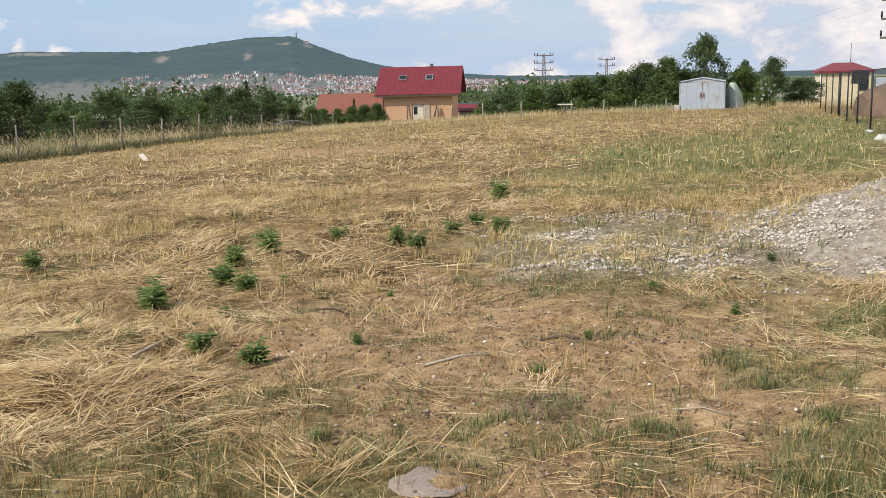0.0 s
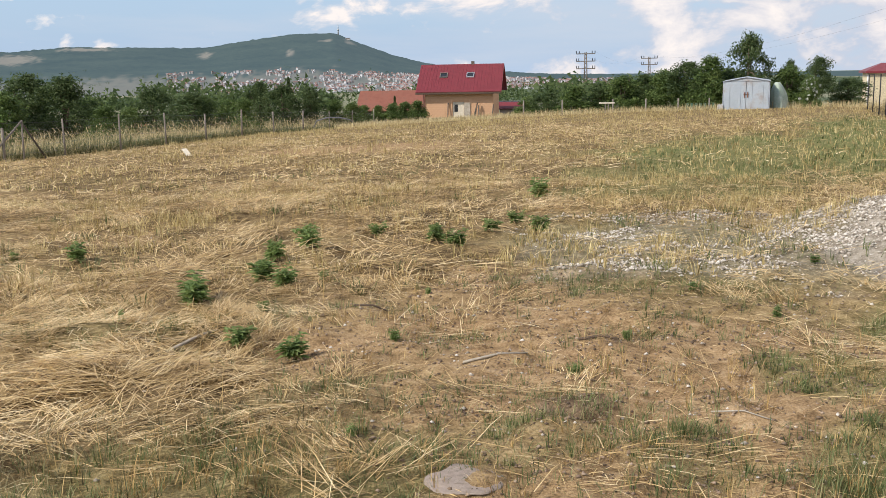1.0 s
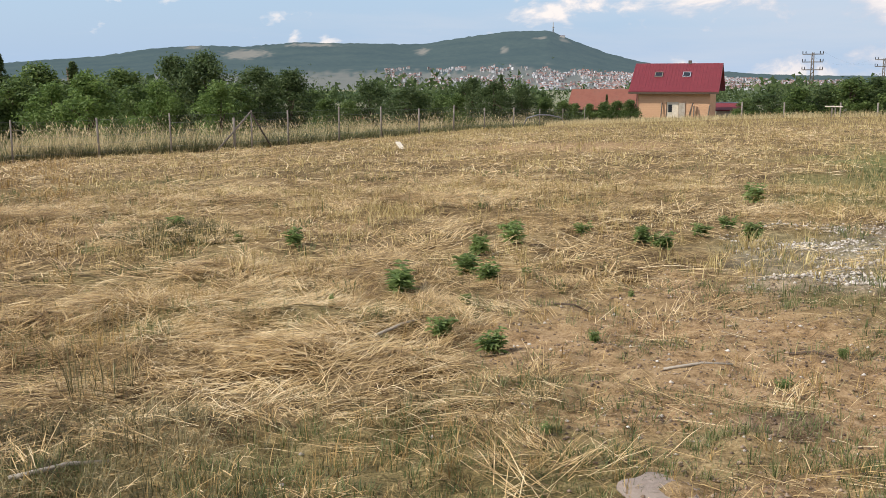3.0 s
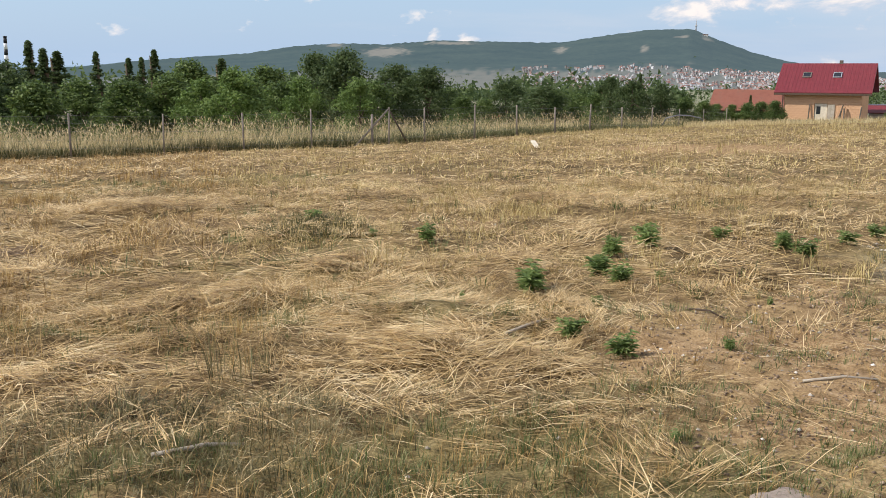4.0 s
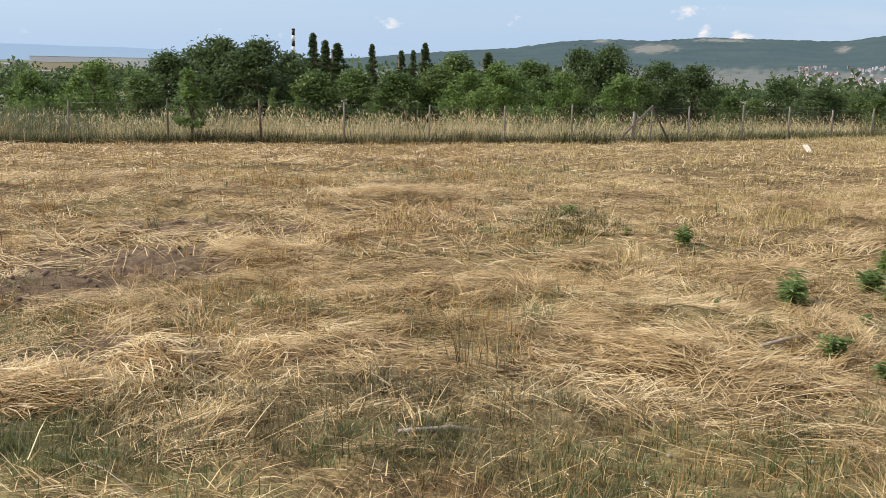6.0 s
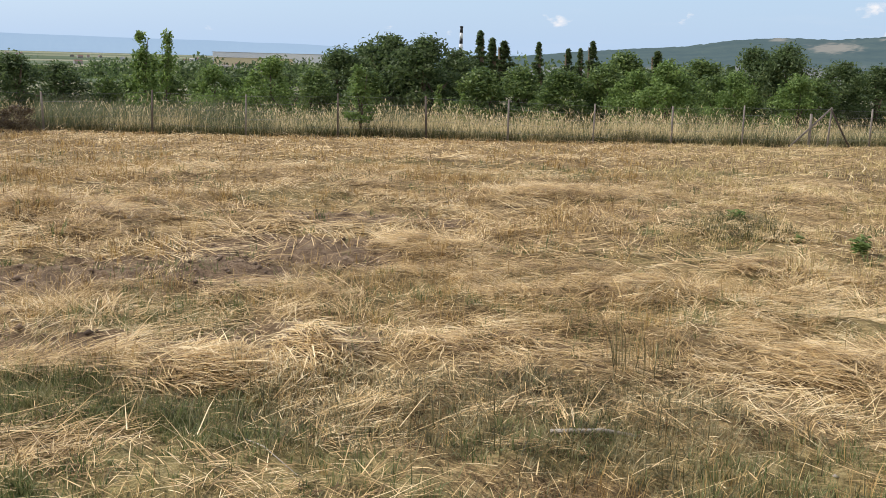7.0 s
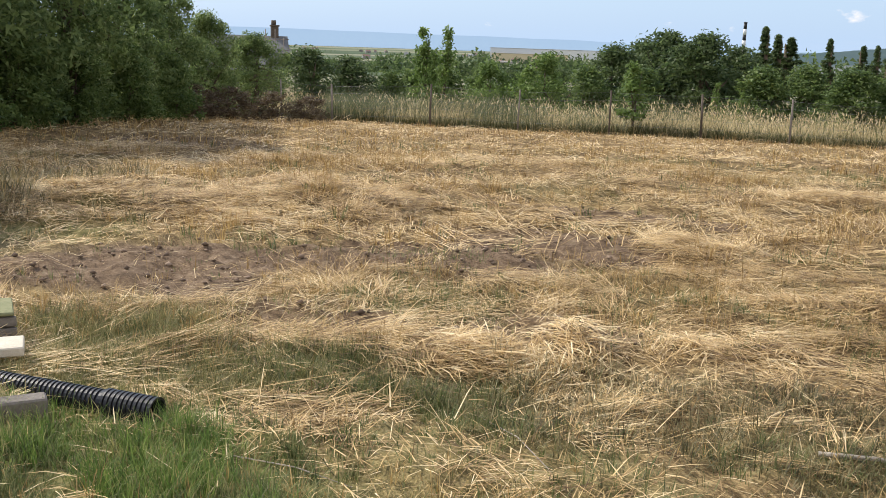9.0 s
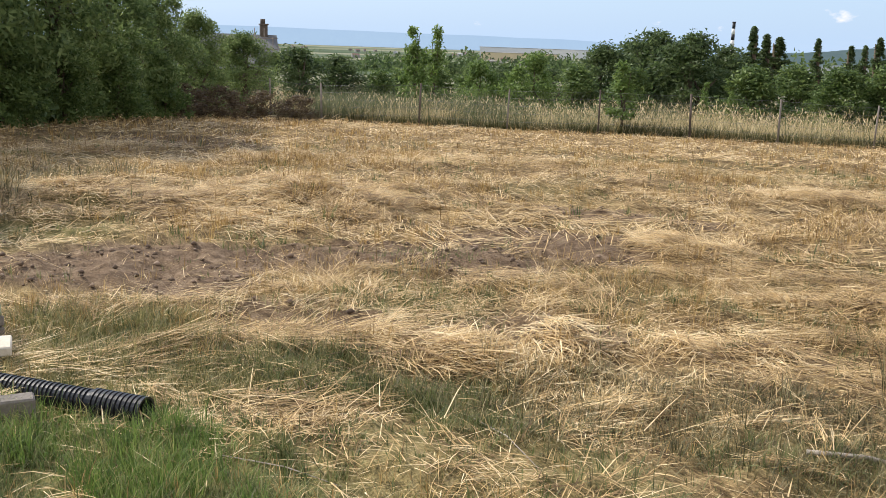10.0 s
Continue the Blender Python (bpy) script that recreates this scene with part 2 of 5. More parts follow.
def plan_polar(x, y):
    """Plan bearing and distance of scene places, for arrays."""
    a = np.degrees(np.arctan2(-np.asarray(x, float), np.asarray(y, float)))
    inside = np.interp(a, FITTED_AZ, PLAN_AZ)
    return np.where((a < FITTED_AZ[0]) | (a > FITTED_AZ[-1]), a, inside), np.hypot(x, y) / VIEW_SCALE


def plan_xy(x, y):
    a, r = plan_polar(x, y)
    return -np.sin(np.radians(a)) * r, np.cos(np.radians(a)) * r


_lattice = RNG.random((256, 256))


def vnoise(x, y, scale, octaves=3):
    """Smooth noise from 0 to 1, for arrays."""
    x, y = np.asarray(x, float) * scale + 517.3, np.asarray(y, float) * scale + 311.7
    out, amp, total = 0.0, 1.0, 0.0
    for _ in range(octaves):
        ix, iy = np.floor(x).astype(int), np.floor(y).astype(int)
        fx, fy = x - ix, y - iy
        fx, fy = fx * fx * (3 - 2 * fx), fy * fy * (3 - 2 * fy)
        a, b = _lattice[ix % 256, iy % 256], _lattice[(ix + 1) % 256, iy % 256]
        c, d = _lattice[ix % 256, (iy + 1) % 256], _lattice[(ix + 1) % 256, (iy + 1) % 256]
        out = out + amp * ((a * (1 - fx) + b * fx) * (1 - fy) + (c * (1 - fx) + d * fx) * fy)
        total += amp
        x, y, amp = x * 2.03 + 19.1, y * 2.03 + 7.7, amp * 0.5
    return out / total


def step(a, b, v):
    t = np.clip((np.asarray(v, float) - a) / (b - a), 0, 1)
    return t * t * (3 - 2 * t)


def spots(x, y, rows, ragged=0.5, wide=1.0):
    """Up to 1 inside ragged patches (az, distance, half az, half distance, weight), 0 outside; the largest counts."""
    x, y = np.asarray(x, float), np.asarray(y, float)
    a, r = plan_polar(x, y)
    rag = (vnoise(x, y, 1.4, 3) - 0.5) * 2 * ragged
    out = np.zeros(x.shape)
    for az, d, ha, hd, weight in rows:
        q = np.sqrt(((a - az) / (ha * wide)) ** 2 + ((r - d) / (hd * wide)) ** 2) + rag
        out = np.maximum(out, weight * (1 - step(0.65, 1.15, q)))
    return out


BARE = [(-8, 5.6, 21, 2.6, 1.0), (8, 6.2, 6, 1.6, 0.8), (-15, 4.4, 10, 1.0, 0.9), (-9, 3.7, 8, 0.9, 0.7), (6, 4.4, 5, 0.6, 0.6), (7, 30, 8, 3.0, 0.9), (22, 11.5, 3, 0.6, 0.5)]
LUSH = [(88, 3.6, 10, 0.7, 0.7), (85, 4.9, 12, 0.8, 0.3), (80, 3.3, 12, 0.7, 0.75), (71, 4.5, 5, 0.4, 0.7), (63, 4.35, 6, 0.45, 0.6), (20, 3.8, 17, 0.75, 0.30), (60, 3.6, 16, 0.6, 0.35), (8, 3.9, 7, 0.5, 0.38), (40, 4.0, 12, 0.5, 0.25),
        (-24, 4.1, 5, 0.6, 0.5), (-26, 6.6, 5, 0.8, 0.75), (-20, 5.4, 4, 0.5, 0.5), (-13, 4.0, 5, 0.4, 0.28), (-2, 4.1, 6, 0.4, 0.25), (-16, 23, 9, 9.0, 0.8), (-21, 21, 5, 6, 0.75), (-13, 15.5, 7, 2.2, 0.55), (-22.0, 32, 4.5, 15, 0.95), (-10, 17, 6, 3.5, 0.5), (-8, 10, 6, 2, 0.35),
        (-16, 9.5, 8, 2, 0.35), (32, 11, 6, 0.9, 0.6), (88, 9, 6, 1.2, 0.4), (30, 7, 30, 0.9, 0.15), (66, 6.2, 6, 0.5, 0.3)]
GRAVEL = [(-16, 10.0, 13, 2.4, 0.42), (-26, 10.5, 6.5, 2.8, 0.95), (-8, 9.0, 6, 1.5, 0.4)]
# the 31.3 patch darkens the ground in place of shade round the tuft
DARK = [(82, 7.1, 14, 1.0, 1.0), (66, 7.6, 10, 0.8, 1.0), (58, 8.6, 8, 0.7, 1.0), (51.5, 10.6, 6, 0.6, 0.85), (73, 5.7, 6, 0.35, 0.9), (58, 5.6, 6, 0.4, 0.75), (-6, 4.6, 3.0, 0.22, 0.8), (79, 19, 6, 1.5, 0.5), (31.3, 10.9, 3.5, 0.5, 0.6)]
HEAPS = [(73.0, 10.7, 3.6, 1.0, 0.17), (70.0, 10.5, 4.2, 0.9, 0.13), (76.5, 10.1, 3.8, 0.8, 0.12), (86, 10.3, 5, 0.8, 0.18), (83, 11.2, 3, 0.6, 0.14), (56.2, 5.35, 2.0, 0.22, 0.09), (31.5, 11.0, 4, 0.6, 0.09), (38, 7.0, 5, 0.3, 0.05),
         (28, 8.6, 4, 0.4, 0.045), (21, 8.5, 4, 0.4, 0.05), (45, 5.6, 4, 0.25, 0.05), (62, 4.9, 5, 0.2, 0.05), (25, 5.6, 4, 0.25, 0.05), (48, 8.6, 4, 0.4, 0.05), (16, 14, 4, 0.6, 0.06), (40, 14, 5, 0.6, 0.06)]


def mounds(x, y):
    """Soft rounded heaps of straw."""
    a, r = plan_polar(x, y)
    rag = (vnoise(x, y, 1.7, 3) - 0.5) * 0.7
    out = np.zeros(np.shape(x))
    for az, d, ha, hd, h in HEAPS:
        q = np.clip(np.sqrt(((a - az) / (ha * 1.5)) ** 2 + ((r - d) / (hd * 1.8)) ** 2) + rag, 0, 1)
        out = np.maximum(out, h * (1 - q * q) ** 2)
    return out


PILE_X, PILE_Y = polar(-27.0, 10.9)


def land(x, y):
    """Height of the broad land form."""
    x, y = plan_xy(x, y)
    r = np.hypot(x, y)
    near = np.clip(0.005225 * x - 0.021382 * y - 0.00073 * x * x + 0.00054 * x * y - 0.0000665 * y * y, -3.2, 1.2)
    outer = -3.5 - 27.0 * step(90, 850, r)
    w = step(60, 110, r)
    return near * (1 - w) + outer * w


def ground_z(x, y):
    x, y = np.asarray(x, float), np.asarray(y, float)
    r = np.hypot(x, y)
    z = land(x, y)
    if r.min() > 70:
        return z
    fade = 1 - step(25, 70, r)
    z = z + fade * ((vnoise(x, y, 0.35, 2) - 0.5) * 0.06 + (vnoise(x, y, 1.9, 3) - 0.5) * 0.12 + (vnoise(x, y, 5.0, 3) - 0.5) * 0.085)
    dark = spots(x, y, DARK, 0.4)
    z = z + dark * fade * (vnoise(x, y, 6.0, 3) - 0.45) * 0.11
    z = z + mounds(x, y) * (0.7 + 0.6 * vnoise(x, y, 3.0, 2))
    q = np.hypot(x - PILE_X, y - PILE_Y)
    z = z + 0.72 * np.clip(1 - q / 2.3, 0, 1) ** 1.15 * (0.85 + 0.3 * vnoise(x, y, 1.1, 3))
    return z


def zat(x, y):
    return float(ground_z(x, y))


def mesh_from(name, co, tris=None, faces=None, mat=None, smooth=False):
    me = bpy.data.meshes.new(name)
    if tris is not None:
        co, tris = np.asarray(co, np.float32), np.asarray(tris, np.int32)
        me.vertices.add(len(co))
        me.vertices.foreach_set("co", co.ravel())
        me.loops.add(tris.size)
        me.loops.foreach_set("vertex_index", tris.ravel())
        k = tris.shape[1]
        me.polygons.add(len(tris))
        me.polygons.foreach_set("loop_start", np.arange(0, tris.size, k, dtype=np.int32))
        me.update(calc_edges=True)
    else:
        me.from_pydata(co, [], faces)
    if smooth:
        me.polygons.foreach_set("use_smooth", [True] * len(me.polygons))
    if mat:
        me.materials.append(mat)
    return me


def thing(name, label, category, x=0.0, y=0.0, z=0.0, turn=0.0, group="", mesh=None):
    ob = new(name, mesh)
    ob.matrix_world = pose(x, y, z, 0, 0, turn)
    return tagged(ob, label, category, group)


def part(name, bm, mat, parent, label=""):
    """Links a bmesh or a mesh as one mesh object under a thing or part."""
    if isinstance(bm, bmesh.types.BMesh):
        me = bpy.data.meshes.new(name)
        bm.to_mesh(me)
        bm.free()
        me.materials.append(mat)
    else:
        me = bm
        if mat and not me.materials:
            me.materials.append(mat)
    ob = new(name, me)
    ob.parent = parent
    return tagged(ob, label)


def box(x0, y0, z0, x1, y1, z1, bevel=0.0, bm=None, m=None):
    bm = bm or bmesh.new()
    mat = (m or Matrix()) @ Matrix.LocRotScale(((x0 + x1) / 2, (y0 + y1) / 2, (z0 + z1) / 2), None, (x1 - x0, y1 - y0, z1 - z0))
    made = bmesh.ops.create_cube(bm, size=1, matrix=mat)
    if bevel:
        edges = list({e for v in made["verts"] for e in v.link_edges})
        bmesh.ops.bevel(bm, geom=edges, offset=bevel, segments=1, affect="EDGES")
    return bm


def tube(points, radii, sides=8, bm=None, cap=True):
    """A tapered tube along points."""
    bm = bm or bmesh.new()
    pts = [Vector(p) for p in points]
    rings = []
    for i, p in enumerate(pts):
        way = (pts[min(i + 1, len(pts) - 1)] - pts[max(i - 1, 0)]).normalized()
        q = way.to_track_quat("Z", "Y")
        r = radii[i] if hasattr(radii, "__len__") else radii
        rings.append([bm.verts.new(p + q @ Vector((math.cos(k * math.tau / sides) * r, math.sin(k * math.tau / sides) * r, 0))) for k in range(sides)])
    for a, b in zip(rings, rings[1:]):
        for k in range(sides):
            f = bm.faces.new((a[k], a[(k + 1) % sides], b[(k + 1) % sides], b[k]))
            f.smooth = True
    if cap:
        bm.faces.new(list(reversed(rings[0])))
        bm.faces.new(rings[-1])
    return bm


def build_ground():
    """One sheet out to the horizon: rings that widen with distance."""
    fine, coarse = np.radians(np.linspace(-40, 106, 450)), np.radians(np.linspace(106, 320, 160)[1:-1])
    az = np.concatenate([fine, coarse])
    radii = np.concatenate([[0.02, 0.4, 1.0, 1.7], np.geomspace(2.3, 14, 150), np.geomspace(14.2, 75, 90), np.geomspace(77, 4900, 60)])
    A, R = np.meshgrid(az, radii)
    x, y = -np.sin(A) * R + 0.25, np.cos(A) * R - 0.6
    z = ground_z(x, y)
    n, k = len(radii), len(az)
    co = np.stack([x, y, z], -1).reshape(-1, 3)
    i, j = np.meshgrid(np.arange(n - 1), np.arange(k), indexing="ij")
    a, b = i * k + j, i * k + (j + 1) % k
    quads = np.stack([a, b, b + k, a + k], -1).reshape(-1, 4)
    me = mesh_from("ground", co, quads, mat=GROUND, smooth=True)
    xs, ys = co[:, 0], co[:, 1]
    near = 1 - step(50, 80, np.hypot(xs, ys))
    cover = np.stack([spots(xs, ys, BARE) * near, np.clip(spots(xs, ys, LUSH) + 0.25 * step(0.55, 0.75, vnoise(xs, ys, 0.3, 3)), 0, 1) * near, spots(xs, ys, GRAVEL) * near, spots(xs, ys, DARK) * near], -1)
    at = me.attributes.new("cover", "FLOAT_COLOR", "POINT")
    at.data.foreach_set("color", cover.astype(np.float32).ravel())
    return tagged(new("ground", me), "sloping field of mown straw, bare soil and grass", "ground", kind="structure")


build_ground()

RIDGE_AZ = [-40, -14, -6, -3.2, 0, 3.3, 5.4, 7.4, 8.8, 11.2, 13.8, 16.3, 19.6, 23.7, 26.7, 29.3, 31.8, 34.5, 39.8, 44.4, 50, 62]
RIDGE_EL = [-0.45, -0.42, -0.35, -0.25, 0.0, 0.45, 1.0, 1.75, 2.32, 2.28, 1.95, 1.56, 1.62, 1.68, 1.44, 1.5, 1.32, 0.9, 0.5, 0.05, -0.30, -0.46]
QUARRIES = [(26.5, 0.80, 1.4, 0.13), (22.8, 0.94, 1.6, 0.05), (16.3, 0.82, 0.45, 0.08), (11.4, 0.66, 0.22, 0.06), (9.3, 0.86, 0.45, 0.025), (7.9, 0.93, 0.35, 0.04), (29.5, 0.95, 0.6, 0.05)]


def mountain_z(az, t):
    top = 1.6 + 3700 * np.tan(np.radians(np.interp(az, RIDGE_AZ, RIDGE_EL)))
    base = -30.5
    fold = (vnoise(az * 9, t * 120, 0.05, 4) - 0.5) * 26 * t * (1 - t) * 2
    return base - 3 + (top - base + 3) * (0.22 * t + 0.78 * t ** 1.7) + fold


def build_mountain():
    az, t = np.meshgrid(np.linspace(-40, 62, 500), np.concatenate([np.linspace(0, 1, 60), [1.08]]))
    r = 1500 + 2200 * t
    tt = np.minimum(t, 1)
    z = mountain_z(az, tt) - np.where(t > 1, 60, 0) + np.where((t > 0.5) & (t <= 1), (vnoise(az * 40, t * 300, 0.3, 2) - 0.5) * 7, 0)
    b = np.radians(bearing(az))
    x, y = -np.sin(b) * r * VIEW_SCALE, np.cos(b) * r * VIEW_SCALE
    n, k = az.shape
    i, j = np.meshgrid(np.arange(n - 1), np.arange(k - 1), indexing="ij")
    a = i * k + j
    quads = np.stack([a + 1, a, a + k, a + k + 1], -1).reshape(-1, 4)
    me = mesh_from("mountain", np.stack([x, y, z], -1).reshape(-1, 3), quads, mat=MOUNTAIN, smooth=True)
    bare = np.zeros(az.shape)
    for qa, qt, ha, ht in QUARRIES:
        q = np.hypot((az - qa) / ha, (t - qt) / ht) + (vnoise(az * 8, t * 80, 1.0, 3) - 0.5) * 1.2
        bare = np.maximum(bare, 1 - step(0.5, 1.1, q))
    meadow = (1 - step(0.25, 0.42, t + (vnoise(az * 6, t * 40, 0.6, 3) - 0.5) * 0.25)) * 0.3
    at = me.attributes.new("bare", "FLOAT", "POINT")
    at.data.foreach_set("value", np.maximum(bare * 0.42, meadow).astype(np.float32).ravel())
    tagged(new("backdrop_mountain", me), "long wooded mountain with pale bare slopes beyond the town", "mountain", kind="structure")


build_mountain()


def far_hills():
    az = np.linspace(40, 125, 300)
    el = 0.15 + 0.62 * vnoise(az, az * 0, 0.09, 4) * step(44, 60, az)
    r = 4800.0
    x, y = -np.sin(np.radians(az)) * r, np.cos(np.radians(az)) * r
    top = 1.6 + r * np.tan(np.radians(el))
    co = np.vstack([np.stack([x, y, np.full_like(x, -45)], -1), np.stack([x, y, top], -1), np.stack([x * 1.02, y * 1.02, np.full_like(x, -45)], -1)])
    k = len(az)
    j = np.arange(k - 1)
    quads = np.vstack([np.stack([j + 1, j, j + k, j + k + 1], -1), np.stack([j + 1 + k, j + k, j + 2 * k, j + 2 * k + 1], -1)])
    tagged(new("backdrop_hills", mesh_from("backdrop_hills", co, quads, mat=FAR_HILL, smooth=True)), "low hills on the far edge of the plain, hazed blue", "hills", kind="structure")


far_hills()

# ---- trees ----


def leaves_mesh(name, centres, count, size, mat, rng, long=1.0, spread=1.0, up=0.0):
    """Small leaf blades scattered round clump centres (x, y, z, radius)."""
    c = centres[rng.integers(0, len(centres), count)]
    v = rng.normal(size=(count, 3))
    v /= np.linalg.norm(v, axis=1, keepdims=True) + 1e-9
    p = c[:, :3] + v * (c[:, 3:4] * spread * rng.random((count, 1)) ** 0.45)
    a = rng.normal(size=(count, 3)) + [0, 0, up]
    a /= np.linalg.norm(a, axis=1, keepdims=True)
    b = np.cross(a, v + rng.normal(size=(count, 3)) * 0.5)
    b /= np.linalg.norm(b, axis=1, keepdims=True) + 1e-9
    s = size * (0.6 + 0.8 * rng.random((count, 1)))
    a, b = a * s * long, b * s * 0.5
    co = np.stack([p - a * 0.7 - b, p - a * 0.5 + b, p + a], 1).reshape(-1, 3)
    return mesh_from(name, co, np.arange(count * 3).reshape(-1, 3), mat=mat)


def crown_clumps(rng, count, low, high, width, shape, clump):
    """Clump centres of a crown of height 1: shape gives the half width at a height from 0 to 1."""
    out = []
    while len(out) < count:
        h = rng.random()
        w = shape(h) * width
        a = rng.random() * math.tau
        r = w * math.sqrt(rng.random()) * (0.72 + 0.45 * noise.noise((math.cos(a) * 1.7, math.sin(a) * 1.7, h * 3 + rng.random() * 0.1 + count)))
        out.append((math.cos(a) * r, math.sin(a) * r, low + (high - low) * h, clump * (0.6 + 0.8 * rng.random())))
    return np.array(out)


def tree_kind(name, mat, seed, low=0.22, width=0.36, shape=None, clumps=80, leaves=4200, leaf=0.02, clump=0.10, trunk=0.028, limbs=7, lean=0.05, long=1.0):
    """Meshes of a tree of height 1: trunk with limbs, and crown."""
    rng = np.random.default_rng(seed)
    shape = shape or (lambda h: math.sqrt(max(0.02, 1 - (2 * h - 0.9) ** 2 * 0.85)))
    cl = crown_clumps(rng, clumps, low, 0.94, width, shape, clump)
    bm = bmesh.new()
    tip = Vector((rng.normal() * lean, rng.normal() * lean, 0.86))
    tube([(0, 0, -0.03), tip * 0.3 + Vector((rng.normal() * 0.01, rng.normal() * 0.01, 0)), tip * 0.65, tip], [trunk * 1.25, trunk, trunk * 0.6, trunk * 0.15], 7, bm)
    for k in range(limbs):
        s = tip * (0.18 + 0.6 * k / limbs)
        e = Vector(cl[rng.integers(0, len(cl))][:3])
        mid = (s + e) / 2 + Vector((0, 0, 0.03))
        tube([s, mid, e], [trunk * 0.5, trunk * 0.3, trunk * 0.08], 5, bm)
    me = bpy.data.meshes.new("trunk")
    bm.to_mesh(me)
    bm.free()
    me.materials.append(BARK)
    return me, leaves_mesh("crown", cl, leaves, leaf, mat, rng, long)


def plant(kinds, label, category, az, d, height, spread=1.0, group="", turn=None, sink=0.0, name="tree"):
    x, y = polar(az, d)
    trunk_mesh, crown_mesh = kinds
    ob = new(name)
    ob.empty_display_size = 0.3
    t = (az * 37.7 + d * 11.3) % 360 if turn is None else turn
    ob.matrix_world = pose(x, y, zat(x, y) - sink, 0, 0, t) @ Matrix.Diagonal((height * spread, height * spread, height, 1))
    part("trunk", trunk_mesh, None, ob)
    part("crown", crown_mesh, None, ob)
    return tagged(ob, label, category, group)


narrow = lambda h: (0.95 + 0.3 * math.sin(h * 23)) * (h + 0.12) ** 0.35 * max(0.0, 1.0 - h) ** 1.0
bushy = lambda h: max(0.15, 1 - h ** 2.2 * 0.85)
K_ROUND = [tree_kind("tree", LEAF_DARK, 11 + k, low=0.10, width=0.42, clumps=110, leaves=8600, leaf=0.021, clump=0.11) for k in range(3)]
K_BUSH = [tree_kind("bush", LEAF_MID, 31 + k, low=0.04, width=0.52, shape=bushy, clumps=100, leaves=7400, leaf=0.024, clump=0.12, trunk=0.02, limbs=6) for k in range(3)]
K_LIGHT = [tree_kind("bush", LEAF_LIGHT, 51 + k, low=0.08, width=0.50, shape=bushy, clumps=60, leaves=6400, leaf=0.023, clump=0.12, trunk=0.02) for k in range(2)]
K_POPLAR = [tree_kind("poplar", LEAF_DARK, 61 + k, low=0.08, width=0.2, shape=narrow, clumps=260, leaves=8000, leaf=0.013, clump=0.022, limbs=4, lean=0.02) for k in range(2)]
K_NEAR = [tree_kind("tree", LEAF_EDGE, 71 + k, low=0.03, width=0.42, clumps=170, leaves=20000, leaf=0.0125, clump=0.085, limbs=12, long=1.3) for k in range(3)]
K_SAPLING = [tree_kind("sapling", LEAF_LIGHT, 81 + k, low=0.22, width=0.20, shape=lambda h: 1.0 - 0.75 * h, clumps=45, leaves=1700, leaf=0.02, clump=0.06, trunk=0.012, limbs=8, long=1.3) for k in range(2)]
K_RED = tree_kind("shrub", LEAF_RED, 91, low=0.05, width=0.75, shape=bushy, clumps=60, leaves=4200, leaf=0.03, clump=0.16, trunk=0.015)
K_OPEN = tree_kind("tree", LEAF_DARK, 95, low=0.30, width=0.44, clumps=80, leaves=7400, leaf=0.019, clump=0.095, limbs=10)

L_DARK, L_MID = "broad dark green leafy tree in the belt behind the fence", "bushy mid-green tree behind the tall dry grass"
BELT = "trees behind the fence"
LOW = 0.80
# az, distance, height, spread, kinds
for i, (az, d, h, s) in enumerate([
        (57.8, 62, 5.6, 1.0), (54.5, 58, 6.2, 1.05), (51.5, 60, 7.4, 1.0), (49.5, 57, 7.3, 0.95), (52.8, 66, 6.6, 1.2), (47.6, 60, 6.4, 1.0), (30.6, 72, 7.5, 0.9), (28.9, 70, 7.6, 0.85),
        (26.0, 74, 7.6, 0.95), (24.2, 72, 7.3, 1.0), (19.4, 74, 6.7, 0.95), (17.2, 70, 5.6, 1.3), (13.3, 84, 7.2, 0.7), (12.0, 82, 6.6, 0.9), (10.4, 84, 6.2, 0.8), (60.5, 66, 5.2, 1.2), (73.0, 48, 5.2, 1.1), (70.6, 50, 5.0, 1.2)]):
    plant(K_ROUND[i % 3], L_DARK, "tree", az, d, h * (0.68 if az > 62 else 0.61 if az > 57 else LOW if az > 27 else 0.68 if az > 23 else 0.6), s * 1.3, BELT)
for i, (az, d, h, s) in enumerate([
        (56.0, 52, 4.4, 1.1), (53.0, 50, 4.2, 1.2), (46.0, 52, 4.6, 1.2), (43.8, 58, 5.2, 1.2), (41.5, 55, 4.8, 1.25), (39.2, 56, 5.3, 1.2), (36.8, 60, 5.0, 1.2), (34.6, 62, 5.2, 1.2), (32.6, 58, 4.6, 1.2),
        (27.4, 60, 4.5, 1.2), (22.0, 66, 5.2, 1.2), (20.6, 70, 5.0, 1.2), (15.2, 72, 5.2, 1.2), (14.2, 70, 5.0, 1.2), (9.0, 86, 4.8, 1.2), (7.9, 90, 4.2, 1.2), (62.8, 56, 4.4, 1.2), (68.2, 54, 4.4, 1.2), (64.8, 60, 4.8, 1.3), (66.8, 58, 4.4, 1.2),
        (37.8, 80, 6.8, 1.2), (33.6, 84, 6.4, 1.3), (22.8, 90, 6.0, 1.3), (16.4, 92, 5.6, 1.3)]):
    plant(K_BUSH[i % 3], L_MID, "tree", az, d, h * (0.68 if az > 62 else 0.61 if az > 57 else LOW if az > 27 else 0.64 if az > 23 else 0.52), s * 1.25, BELT)
